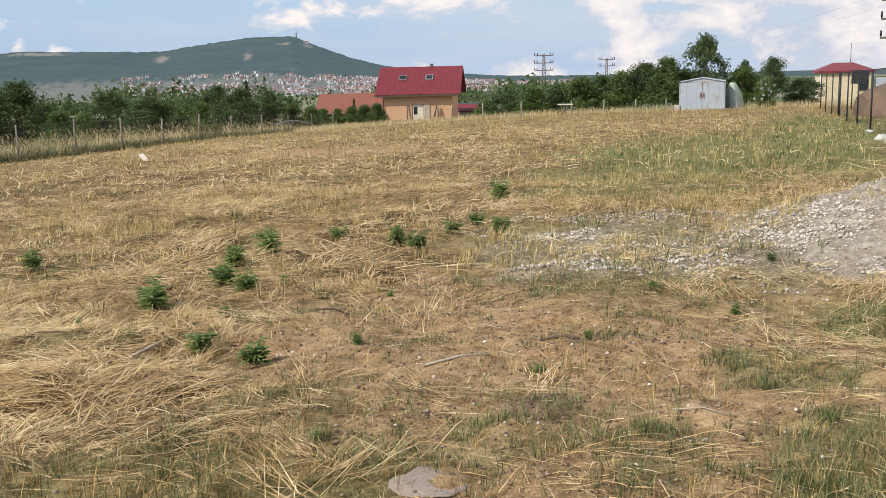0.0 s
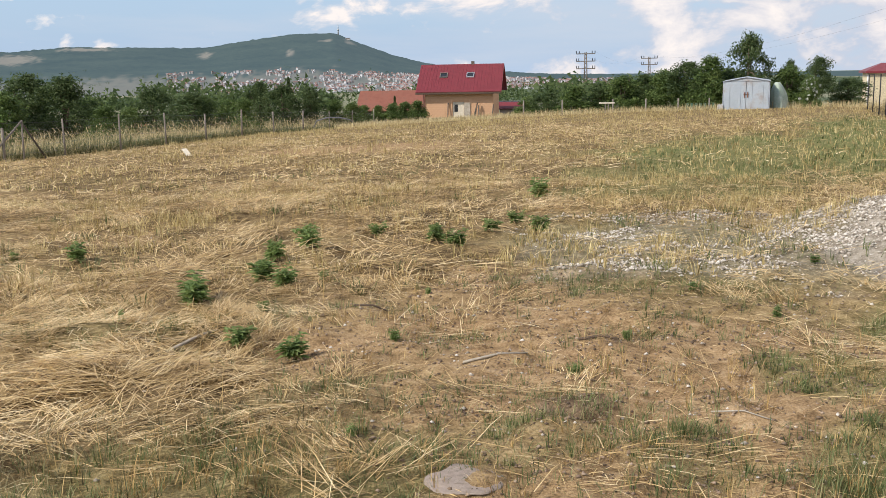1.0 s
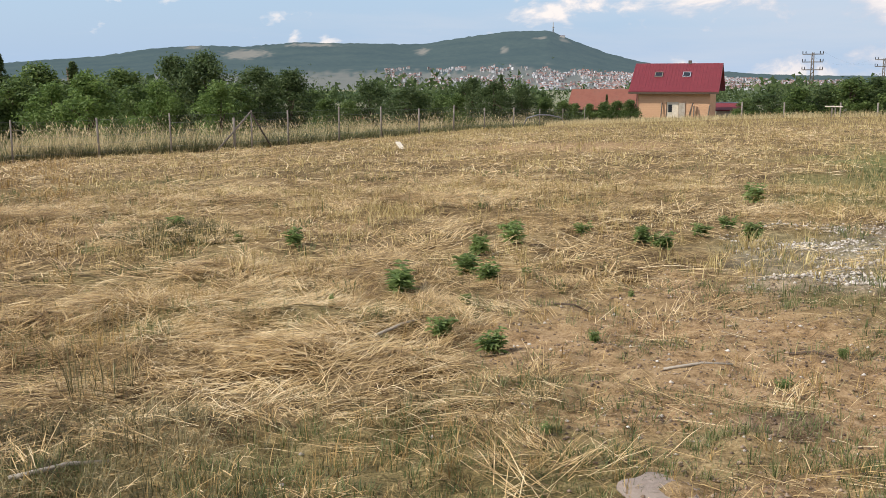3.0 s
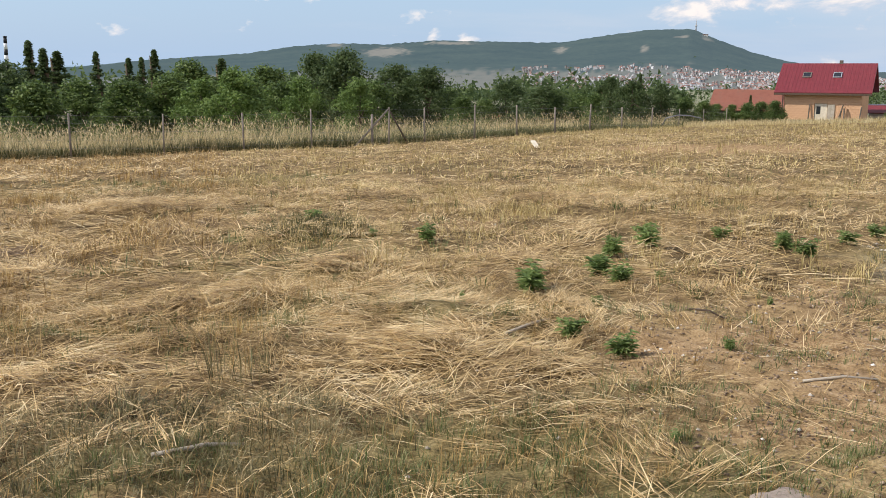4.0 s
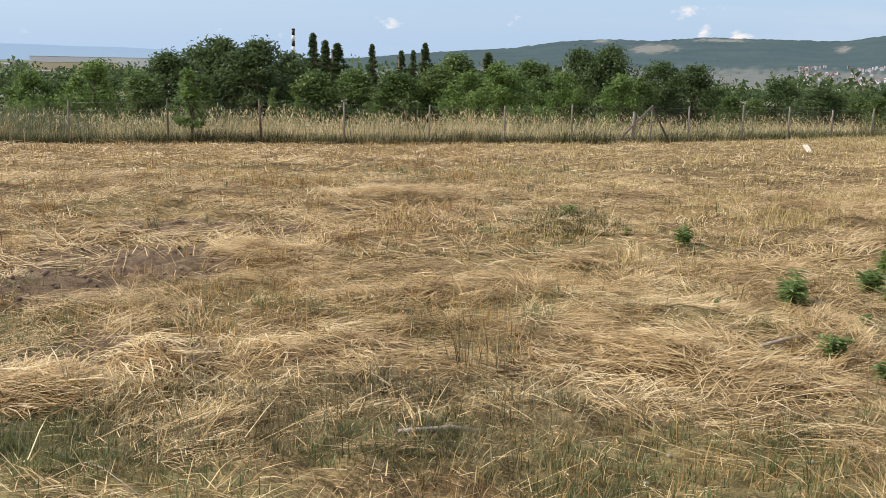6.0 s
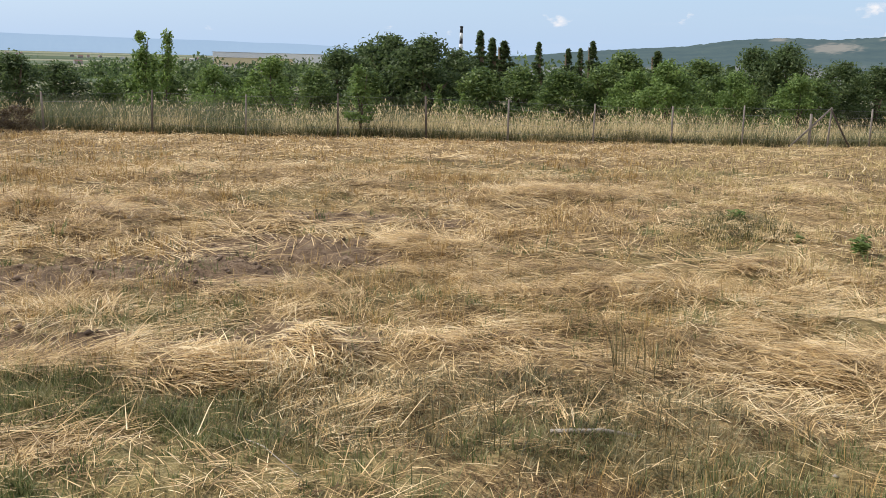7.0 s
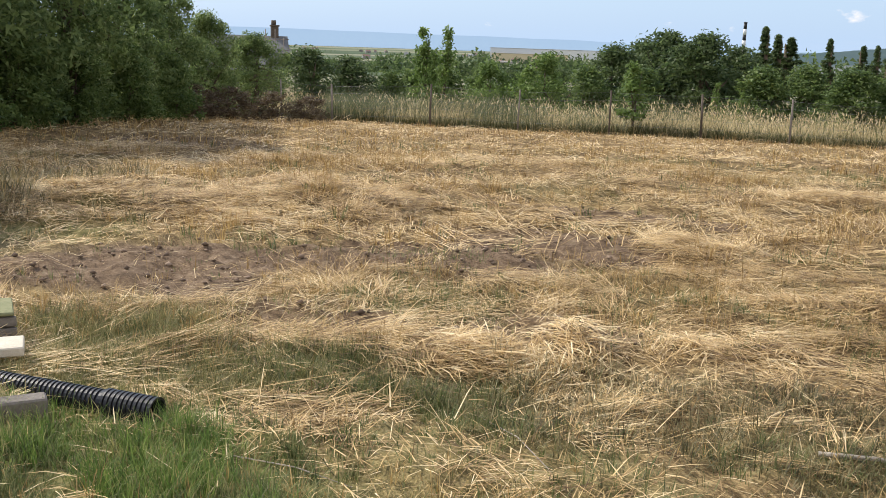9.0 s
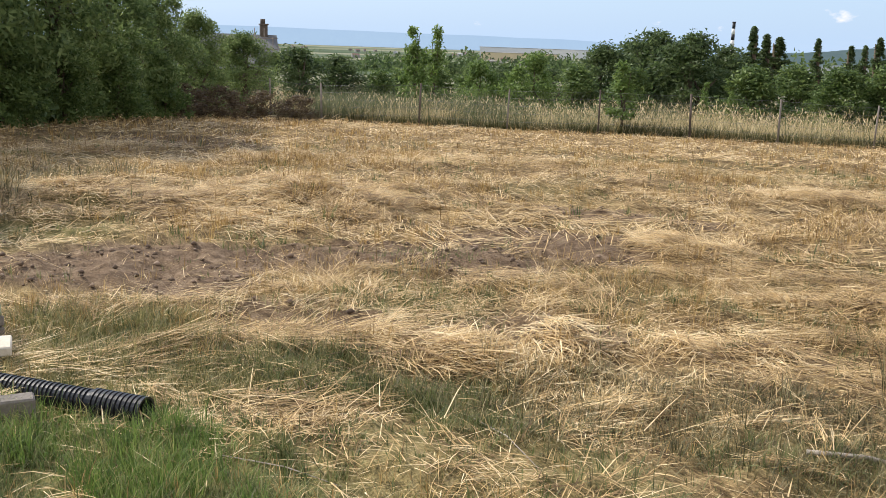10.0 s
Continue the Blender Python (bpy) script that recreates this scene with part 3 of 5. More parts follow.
for i, (az, d, h, s) in enumerate([(58.6, 47, 3.7, 1.2), (35.4, 50, 3.9, 1.3), (37.3, 52, 3.6, 1.2), (28.2, 50, 3.2, 1.2), (62.0, 49, 3.4, 1.1), (31.6, 54, 3.6, 1.1)]):
    plant(K_LIGHT[i % 2], "light green willow-like bush behind the fence", "bush", az, d, h, s, "bushes behind the fence", name="bush")
for i, (az, d, h, s) in enumerate([(46.3, 110, 9.7, 1.15), (44.9, 116, 7.9, 1.3), (42.9, 120, 7.3, 1.1), (41.2, 130, 8.1, 1.0), (40.5, 128, 7.4, 1.1), (39.8, 132, 8.0, 0.95), (45.6, 114, 8.9, 1.3), (36.1, 110, 7.0, 1.2), (11.6, 96, 4.8, 0.75), (5.3, 112, 2.9, 0.8)]):
    plant(K_POPLAR[i % 2], "tall narrow dark poplar above the tree belt", "poplar", az, d, h * (0.86 + 0.08 * (i % 3)), s * (1.5 + 0.25 * (i % 2)), "poplars", name="poplar")
# the last two stand out of view, added to shade the field edge
for i, (az, d, h, s) in enumerate([(93.5, 21, 6.4, 1.0), (89.5, 23, 6.3, 1.0), (86.5, 26.5, 5.9, 1.0), (83.6, 29, 4.7, 1.0), (81.2, 32, 4.3, 1.0), (78.8, 35, 3.75, 1.0), (76.2, 39, 3.4, 1.2), (98, 20, 6.0, 1.0), (91.8, 27, 6.5, 1.0), (103, 18, 6.5, 1.0), (107, 15.5, 6.8, 1.0)]):
    plant(K_NEAR[i % 3], "dense dark green tree with low branches, at the field edge or added unseen for shade", "tree", az, d, h, s, "trees at the field edge")
for i, (az, d, h, s) in enumerate([(66.2, 41, 4.9, 1.0), (64.7, 42, 4.7, 0.9), (48.6, 46, 3.0, 0.8), (65.6, 44, 3.8, 1.2), (47.2, 47, 2.6, 0.7)]):
    plant(K_SAPLING[i % 2], "slender young tree with yellow-green leaves", "sapling", az, d, h * 0.93, s, "saplings", name="sapling")
plant(K_SAPLING[1], "small thin-crowned young tree in the fence line", "tree", 53.3, 35.0, 2.7, 1.5)
for az, d, h in ((77.5, 31.5, 1.1), (75.0, 32.5, 1.0), (79.5, 30.5, 1.1), (72.8, 33.2, 0.9)):
    plant(K_RED, "low reddish-brown shrub along the field edge", "shrub", az, d, h, 1.7, "reddish shrubs", name="shrub")
for i, (az, d, h) in enumerate(((95, 17.5, 2.2), (91.5, 19.5, 2.0), (88.5, 22, 2.0), (85.5, 24.5, 2.0), (83, 27, 2.0), (80.5, 29, 1.9))):
    plant(K_BUSH[i % 3], "low dense undergrowth bush at the field edge", "bush", az, d, h, 1.2, "undergrowth bushes", name="bush")
for i, (az, d, h) in enumerate(((7.2, 98, 1.7), (6.3, 100, 1.6), (5.5, 99, 1.8), (4.7, 101, 1.9), (3.9, 100, 2.0), (-2.3, 100, 1.1), (-3.3, 96, 1.4))):
    plant(K_BUSH[i % 3], "low dark bush at the far edge of the field", "bush", az, d, h, 1.7, "bushes by the house", name="bush")
# the side with the shed
for i, (az, d, h, s) in enumerate([(-4.2, 78, 2.1, 1.4), (-5.8, 77, 2.5, 1.3), (-7.2, 78, 2.7, 1.3), (-8.6, 77, 3.2, 1.1), (-9.8, 78, 3.3, 1.1), (-11.0, 76, 3.4, 1.0), (-12.3, 75, 4.0, 0.9), (-13.4, 74, 4.2, 0.8), (-14.3, 76, 3.4, 1.1), (-17.6, 76, 3.4, 1.0), (-20.6, 78, 2.5, 1.3), (-2.9, 84, 2.0, 1.2)]):
    plant(K_BUSH[i % 3] if i % 2 else K_ROUND[i % 3], "dense green hedge bush along the back of the field", "bush", az, d, h * 0.95, s * 1.5, "hedge bushes", name="bush")
plant(K_ROUND[1], "tall dense green tree behind the shed", "tree", -15.5, 75, 5.6, 0.8)
plant(K_OPEN, "spreading dark tree beside the shed", "tree", -19.0, 76, 3.9, 0.95)
plant(K_OPEN, "spreading dark tree beside the shed", "tree", -17.6, 78, 3.9, 0.65)
elder = plant(K_BUSH[0], "green elder bush dotted with white blossom", "bush", -18.7, 65, 2.0, 1.0, name="bush")
_r = np.random.default_rng(5)
_c = crown_clumps(_r, 40, 0.25, 0.95, 0.55, bushy, 0.035)
part("blossom", leaves_mesh("blossom", _c, 1600, 0.03, BLOSSOM, _r), None, elder, "white flower heads")


def far_woods():
    """Tree clumps over the plain, too many and too far to count."""
    rng = np.random.default_rng(21)
    rows = []
    for _ in range(1500):
        az = rng.uniform(-12, 96)
        d = 130 * (9 ** rng.random()) if rng.random() < 0.75 else rng.uniform(800, 2600)
        if -5 < az < 9 and d < 190:
            continue
        if vnoise(az * 0.35, d * 0.004, 1.0, 3) < 0.43:
            continue
        x, y = polar(az, d)
        h = rng.uniform(3.0, 6.0) if d < 400 else rng.uniform(5, 11)
        z = zat(x, y) if d < 1500 else max(zat(x, y), float(mountain_z(az, (d - 1500) / 2200)))
        for _k in range(4):
            rows.append((x + rng.normal() * h * 0.5, y + rng.normal() * h * 0.5, z + h * rng.uniform(0.2, 0.7), h * 0.42))
    rows = np.array(rows)
    me = leaves_mesh("far_woods", np.repeat(rows, 1, 0), len(rows) * 28, 0.55, LEAF_DARK, rng)
    tagged(new("far_woods", me), "scattered dark woods on the plain below", "woods", kind="stuff")


far_woods()


def gable_house_mesh(rows, mat_wall, mat_roof, name):
    """Many small far houses in one mesh: rows of x, y, z, turn, width, depth, wall, rise."""
    co, faces, mats = [], [], []
    for x, y, z, a, w, dp, h, rise in rows:
        k = len(co)
        m = pose(x, y, z, 0, 0, a)
        for p in ((-w, -dp, -2), (w, -dp, -2), (w, dp, -2), (-w, dp, -2), (-w, -dp, h), (w, -dp, h), (w, dp, h), (-w, dp, h), (-w, 0, h + rise), (w, 0, h + rise)):
            co.append(m @ Vector(p))
        faces += [(k, k + 1, k + 5, k + 4), (k + 1, k + 2, k + 6, k + 5), (k + 2, k + 3, k + 7, k + 6), (k + 3, k, k + 4, k + 7), (k + 5, k + 6, k + 9), (k + 7, k + 4, k + 8), (k + 4, k + 5, k + 9, k + 8), (k + 6, k + 7, k + 8, k + 9)]
        mats += [0, 0, 0, 0, 0, 0, 1, 1]
    me = mesh_from(name, co, faces=faces, mat=mat_wall)
    me.materials.append(mat_roof)
    me.polygons.foreach_set("material_index", mats)
    return me


def varied(name, stops, rough=0.9):
    n = material(name, rough)
    n.link(n.ramp(n.add("NewGeometry").outputs["Random Per Island"], stops), n.bsdf.inputs["Base Color"])
    return n.out


# walls and roofs dulled: the haze over the town is put into their colours
TOWN_WALL = varied("town_walls", [(0, (0.20, 0.19, 0.17)), (0.5, (0.34, 0.33, 0.32)), (1, (0.55, 0.55, 0.55))])
TOWN_ROOF = varied("town_roofs", [(0, (0.15, 0.08, 0.07)), (0.6, (0.27, 0.15, 0.12)), (0.8, (0.25, 0.24, 0.24)), (1, (0.42, 0.42, 0.42))])


def town():
    rng = np.random.default_rng(3)
    rows = []
    while len(rows) < 3600:
        az = rng.uniform(-9, 18.5)
        t = rng.uniform(0.02, 0.52)
        edge = np.interp(az, [-9, -2, 3, 8, 14, 18.5], [0.5, 0.52, 0.50, 0.36, 0.40, 0.42])
        if t > edge or vnoise(az * 1.1, t * 22, 1.0, 3) < 0.38 + 0.09 * (az > 6) - 0.05 * (az < 6):
            continue
        d = 1500 + 2200 * t
        x, y = polar(az, d)
        w = rng.uniform(1.7, 3.0) * (2.4 if rng.random() < 0.03 else 1)
        rows.append((x, y, float(mountain_z(az, t)), rng.uniform(-40, 40) + (90 if rng.random() < 0.4 else 0), w, w * rng.uniform(0.6, 0.9), rng.uniform(2.5, 5.5), rng.uniform(1.0, 2.2)))
    for _ in range(420):
        az, d = rng.uniform(58, 95), rng.uniform(650, 3000)
        if vnoise(az, d * 0.004, 0.8, 3) < 0.5:
            continue
        x, y = polar(az, d)
        w = rng.uniform(3.5, 7)
        rows.append((x, y, zat(x, y), rng.uniform(0, 180), w, w * 0.7, rng.uniform(3, 6), 2))
    tagged(new("town", gable_house_mesh(rows, TOWN_WALL, TOWN_ROOF, "town")), "pale houses of a town spread over the foot of the mountain", "town", kind="stuff")


town()


def summit_tower():
    az, d = 8.55, 3690
    x, y = polar(az, d)
    ob = thing("transmitter_tower", "tall thin transmitter tower on the mountain top", "tower", x, y, float(mountain_z(az, 1.0)) - 2)
    part("mast", tube([(0, 0, 0), (0, 0, 22), (0, 0, 42)], [2.6, 1.8, 0.7], 8), CONCRETE, ob)
    part("platform", tube([(0, 0, 17), (0, 0, 19), (0, 0, 21)], [4, 5, 4], 10), CONCRETE, ob)
    b = thing("summit_building", "pale building beside the tower on the mountain top", "building", *polar(8.0, 3640), float(mountain_z(8.0, 0.97)))
    part("wall", box(-9, -5, -6, 9, 5, 6, 0.3), CONCRETE, b)
    part("roof", box(-10, -6, 6, 10, 6, 7.2, 0.2), TOWN_ROOF, b)


summit_tower()


def striped_chimney():
    x, y = polar(47.4, 900)
    z = zat(x, y) - 5.0
    ob = thing("factory_chimney", "tall factory chimney with black and white bands", "chimney", x, y, z)
    part("shaft", tube([(0, 0, 0), (0, 0, 40)], [2.6, 1.7], 16), CONCRETE, ob)
    for k in range(5):
        z0 = 38 + k * 5.0
        part("band", tube([(0, 0, z0), (0, 0, z0 + 5.0)], [1.7 - k * 0.06, 1.64 - k * 0.06], 16), WHITE if k % 2 else BLACK_METAL, ob)
    part("rim", tube([(0, 0, 63), (0, 0, 64.2)], [1.6, 1.6], 16), BLACK_METAL, ob)


striped_chimney()


def far_halls():
    for az, d, w, h, mat, lab in ((59.6, 1900, 150, 17, CREAM, "long low cream industrial hall on the plain"), (58.6, 2600, 300, 25, WHITE, "long low white industrial hall on the plain"), (61.2, 1500, 40, 7, CONCRETE, "grey flat hall on the plain"), (33.5, 700, 46, 6, CONCRETE, "long grey flat-roofed hall behind the trees")):
        x, y = polar(az, d)
        ob = thing("industrial_hall", lab, "hall", x, y, zat(x, y) - 1, az, "halls on the plain")
        part("wall", box(-w / 2, -12, 0, w / 2, 12, h, 0.1), mat, ob)
        part("roof", box(-w / 2 - 1, -13, h, w / 2 + 1, 13, h + 0.8, 0.1), CONCRETE, ob)


far_halls()

# ---- houses ----


def gable_roof(w, dp, eave, rise, over_side, over_front, thick):
    """Two sloping slabs; ridge along x."""
    bm = bmesh.new()
    half = dp / 2
    slope = math.atan2(rise, half)
    L = (half + over_front) / math.cos(slope)
    for s in (1, -1):
        m = Matrix.Translation((0, 0, eave + rise)) @ Matrix.Rotation(0 if s == 1 else math.pi, 4, "Z") @ Matrix.Rotation(slope, 4, "X")
        box(-w / 2 - over_side, -L, 0, w / 2 + over_side, 0, thick, 0.015, bm, m)
    return bm


def roof_ribs(roof, w, dp, eave, rise, over_side, over_front, thick, count, mat):
    """Standing seams, each a part of the roof, on one shared mesh."""
    slope = math.atan2(rise, dp / 2)
    L = (dp / 2 + over_front) / math.cos(slope)
    rib = None
    for s in (0, math.pi):
        m = Matrix.Translation((0, 0, eave + rise)) @ Matrix.Rotation(s, 4, "Z") @ Matrix.Rotation(slope, 4, "X")
        for k in range(count):
            if rib is None:
                ob = part("seam", box(-0.012, -L + 0.02, thick - 0.005, 0.012, -0.02, thick + 0.018, 0.003), mat, roof)
                rib = ob.data
            else:
                ob = part("seam", rib, mat, roof)
            ob.matrix_local = m @ Matrix.Translation((-w / 2 - over_side + (k + 0.5) * (w + 2 * over_side) / count, 0, 0))


def window(parent, x, y, z, w, h, frame_mat, name="window", tilt=None, t=0.08):
    m = tilt or Matrix.Translation((x, y, z))
    bm = bmesh.new()
    for a in ((-w / 2, -t, -h / 2, -w / 2 + 0.07, t, h / 2), (w / 2 - 0.07, -t, -h / 2, w / 2, t, h / 2), (-w / 2 + 0.07, -t, h / 2 - 0.07, w / 2 - 0.07, t, h / 2), (-w / 2 + 0.07, -t, -h / 2, w / 2 - 0.07, t, -h / 2 + 0.07)):
        box(*a, 0.006, bm, m)
    ob = part(name, bm, frame_mat, parent)
    part("pane", box(-w / 2 + 0.07, -0.02, -h / 2 + 0.07, w / 2 - 0.07, 0.02, h / 2 - 0.07, 0, None, m), GLASS_DARK, ob)
    return ob


def red_roof_house():
    x, y = polar(1.15, 109)
    w, dp, wall, rise = 7.6, 8.4, 3.45, 2.55
    z = 1.6 - 105 * math.tan(radians(2.95))
    ob = thing("house", "unfinished clay-block house with a red metal roof", "house", x, y, z, -5)
    # hollow wall with an opening for the white door
    bm = bmesh.new()
    t = 0.38
    box(-w / 2, -dp / 2, -1.2, -0.75, -dp / 2 + t, wall, 0, bm)
    box(0.55, -dp / 2, -1.2, w / 2, -dp / 2 + t, wall, 0, bm)
    box(-0.75, -dp / 2, 2.0, 0.55, -dp / 2 + t, wall, 0, bm)
    box(-0.75, -dp / 2, -1.2, 0.55, -dp / 2 + t, 0.0, 0, bm)
    box(-w / 2, -dp / 2 + t, -1.2, -w / 2 + t, dp / 2, wall, 0, bm)
    box(w / 2 - t, -dp / 2 + t, -1.2, w / 2, dp / 2, wall, 0, bm)
    box(-w / 2 + t, dp / 2 - t, -1.2, w / 2 - t, dp / 2, wall, 0, bm)
    for s in (-1, 1):
        x0 = s * (w / 2 - t / 2)
        v = [bm.verts.new((x0 + dx, py, pz)) for dx in (-t / 2, t / 2) for py, pz in ((-dp / 2, wall), (dp / 2, wall), (0, wall + rise - 0.05))]
        for f in ((0, 1, 2), (3, 5, 4), (0, 3, 4, 1), (1, 4, 5, 2), (2, 5, 3, 0)):
            bm.faces.new([v[i] for i in f])
    wall_ob = part("wall", bm, BLOCK_WALL, ob)
    roof = part("roof", gable_roof(w, dp, wall, rise, 0.95, 0.75, 0.14), ROOF_RED, ob, "red seamed metal roof")
    roof_ribs(roof, w, dp, wall, rise, 0.95, 0.75, 0.14, 26, ROOF_RED)
    part("fascia", box(-w / 2 - 0.95, -dp / 2 - 0.80, wall - 0.60, w / 2 + 0.95, -dp / 2 - 0.70, wall - 0.40, 0.01), DARK_WOOD, ob)
    slope = math.atan2(rise, dp / 2)
    for wx, lab in ((-1.9, 0), (1.1, 1)):
        m = Matrix.Translation((wx, -dp / 2 * 0.52, wall + rise * 0.48 + 0.21)) @ Matrix.Rotation(slope - math.pi / 2, 4, "X")
        window(roof, 0, 0, 0, 0.85, 0.95, POST_WOOD if lab == 0 else ZINC, "roof_window", m)
    door = part("door", box(-0.72, -dp / 2 + 0.10, 0.02, 0.52, -dp / 2 + 0.20, 1.98, 0.01), PALE_PLANK, ob, "pale grey double door")
    part("pane", box(-0.55, -dp / 2 + 0.07, 0.9, -0.15, -dp / 2 + 0.10, 1.7, 0.005), GLASS_DARK, door)
    part("door_leaf", box(0.56, -dp / 2 - 0.10, 0.0, 1.25, -dp / 2 - 0.02, 1.9, 0.01), PLANK, ob)
    part("chimney", box(1.0, -0.2, wall + rise - 0.3, 1.35, 0.2, wall + rise + 0.42, 0.02), POST_DARK, ob)
    part("downpipe", tube([(-w / 2 - 0.1, -dp / 2 - 0.12, -0.6), (-w / 2 - 0.1, -dp / 2 - 0.12, wall - 0.4)], 0.06, 8), DARK_WOOD, ob)
    # courses of blocks as proud strips between mortar joints on the side that faces the field
    block = bpy.data.meshes.new("block")
    b = box(-0.24, -0.012, -0.115, 0.24, 0.012, 0.115, 0.004)
    b.to_mesh(block)
    b.free()
    block.materials.append(BLOCK_WALL)
    for r in range(14):
        for c in range(15):
            bx = -w / 2 + 0.26 + c * 0.505 + (0.25 if r % 2 else 0)
            bz = 0.13 + r * 0.242
            if bx > w / 2 - 0.24 or (-1.02 < bx < 1.5 and bz < 2.15):
                continue
            o = new("block", block)
            o.parent = wall_ob
            o.location = (bx, -dp / 2 - 0.010, bz)
    # timber leaning at the wall
    for k, (px, lean, h) in enumerate(((-4.3, -0.35, 2.1), (1.7, 0.7, 1.9), (2.1, 0.15, 1.4), (2.6, -0.1, 1.6), (-0.95, 0.05, 1.9), (3.95, 0.2, 1.7))):
        qx, qy = Matrix.Rotation(radians(-9), 2) @ Vector((px, -dp / 2 - 0.5))
        th = thing("timber", "weathered timber leaning by the house wall", "timber", x + qx, y + qy, z - 0.3, -9, "leaning timber")
        part("board", tube([(0, 0, -0.4), (lean, 0.3, h + 0.3)], 0.07, 6), POST_DARK, th)
    # a lower shed roof behind and to the side
    x2, y2 = polar(5.2, 124)
    lo = thing("outbuilding", "low outbuilding with an old red-brown roof", "outbuilding", x2, y2, zat(x2, y2), -4)
    part("wall", box(-4.4, -3, -1, 4.4, 3, 0.8, 0.02), POST_DARK, lo)
    part("roof", gable_roof(8.8, 6, 0.75, 2.0, 0.35, 0.7, 0.12), ROOF_OLD, lo, "faded red-brown roof")
    x3, y3 = polar(-1.95, 116)
    an = thing("outbuilding", "small red-roofed outbuilding beside the house", "outbuilding", x3, y3, zat(x3, y3) + 0.1, -6)
    part("wall", box(-1.5, -1.6, -1, 1.5, 1.6, 0.55, 0.02), MORTAR, an)
    part("roof", gable_roof(3.0, 3.2, 0.5, 0.75, 0.2, 0.3, 0.1), ROOF_RED, an)
    part("canopy", box(-1.9, -2.6, 1.28, 2.2, -1.7, 1.38, 0.01), ZINC, an)


red_roof_house()


def cream_house():
    x, y = polar(-22.5, 103)
    z = 1.6 - 100 * math.tan(radians(2.25))
    ob = thing("house", "small cream rendered house with a red hipped roof", "house", x, y, z, -14)
    w, dp, h, rise, o = 4.6, 5.0, 2.95, 0.95, 0.35
    part("wall", box(-w / 2, -dp / 2, -1.0, w / 2, dp / 2, h, 0.02), CREAM, ob)
    bm = bmesh.new()
    a, b = w / 2 + o, dp / 2 + o
    lo = [bm.verts.new(p) for p in ((-a, -b, h), (a, -b, h), (a, b, h), (-a, b, h))]
    mid = [bm.verts.new(p) for p in ((-a, -b, h + 0.18), (a, -b, h + 0.18), (a, b, h + 0.18), (-a, b, h + 0.18))]
    top = [bm.verts.new(p) for p in ((-0.9, -0.4, h + rise), (0.9, -0.4, h + rise), (0.9, 0.4, h + rise), (-0.9, 0.4, h + rise))]
    bm.faces.new(list(reversed(lo)))
    bm.faces.new(top)
    for A, B in ((lo, mid), (mid, top)):
        for i in range(4):
            bm.faces.new((A[i], A[(i + 1) % 4], B[(i + 1) % 4], B[i]))
    part("roof", bm, ROOF_RED, ob)
    window(ob, 1.6, -dp / 2, 1.7, 0.9, 1.1, DARK_WOOD)
    part("antenna", tube([(0.7, 0, h + rise - 0.1), (0.7, 0, h + rise + 1.9)], 0.03, 6), WIRE, ob)
    part("downpipe", tube([(-w / 2 - 0.07, -dp / 2 - 0.07, -0.5), (-w / 2 - 0.07, -dp / 2 - 0.07, h)], 0.05, 6), WHITE, ob)


cream_house()


def roof_behind_trees():
    x, y = polar(77.2, 64)
    z = zat(x, y)
    ob = thing("house", "grey roof of a house with a brick chimney among trees", "house", x, y, z, 76)
    part("wall", box(-3.4, -3, -0.5, 3.0, 3, 3.1, 0.02), POST_DARK, ob)
    part("roof", gable_roof(6.4, 6, 2.9, 1.9, 0.3, 0.4, 0.12), grainy("grey_roof", (0.10, 0.10, 0.10), (0.19, 0.19, 0.185), 2, 0.85), ob)
    ch = part("chimney", box(2.42, -0.3, 4.0, 2.9, 0.3, 5.5, 0.02), POST_DARK, ob)
    part("cap", box(2.36, -0.36, 5.5, 2.96, 0.36, 5.6, 0.01), POST_DARK, ch)
    part("pot", tube([(2.6, 0, 5.6), (2.6, 0, 5.9)], 0.16, 8), POST_DARK, ch)
    sc = thing("scaffold", "thin pale scaffold poles beside the roof", "scaffold", *polar(74.9, 62), zat(*polar(74.9, 62)), 75)
    for px in (-0.6, 0.0, 0.55):
        part("pole", tube([(px, 0, 0), (px + 0.04, 0, 5.3 if px < 0.3 else 4.8)], 0.03, 6), POST_WOOD, sc)
    for pz in (3.9, 4.6):
        part("rail", tube([(-0.9, 0.05, pz), (0.9, 0.05, pz + 0.1)], 0.025, 6), POST_WOOD, sc)


roof_behind_trees()


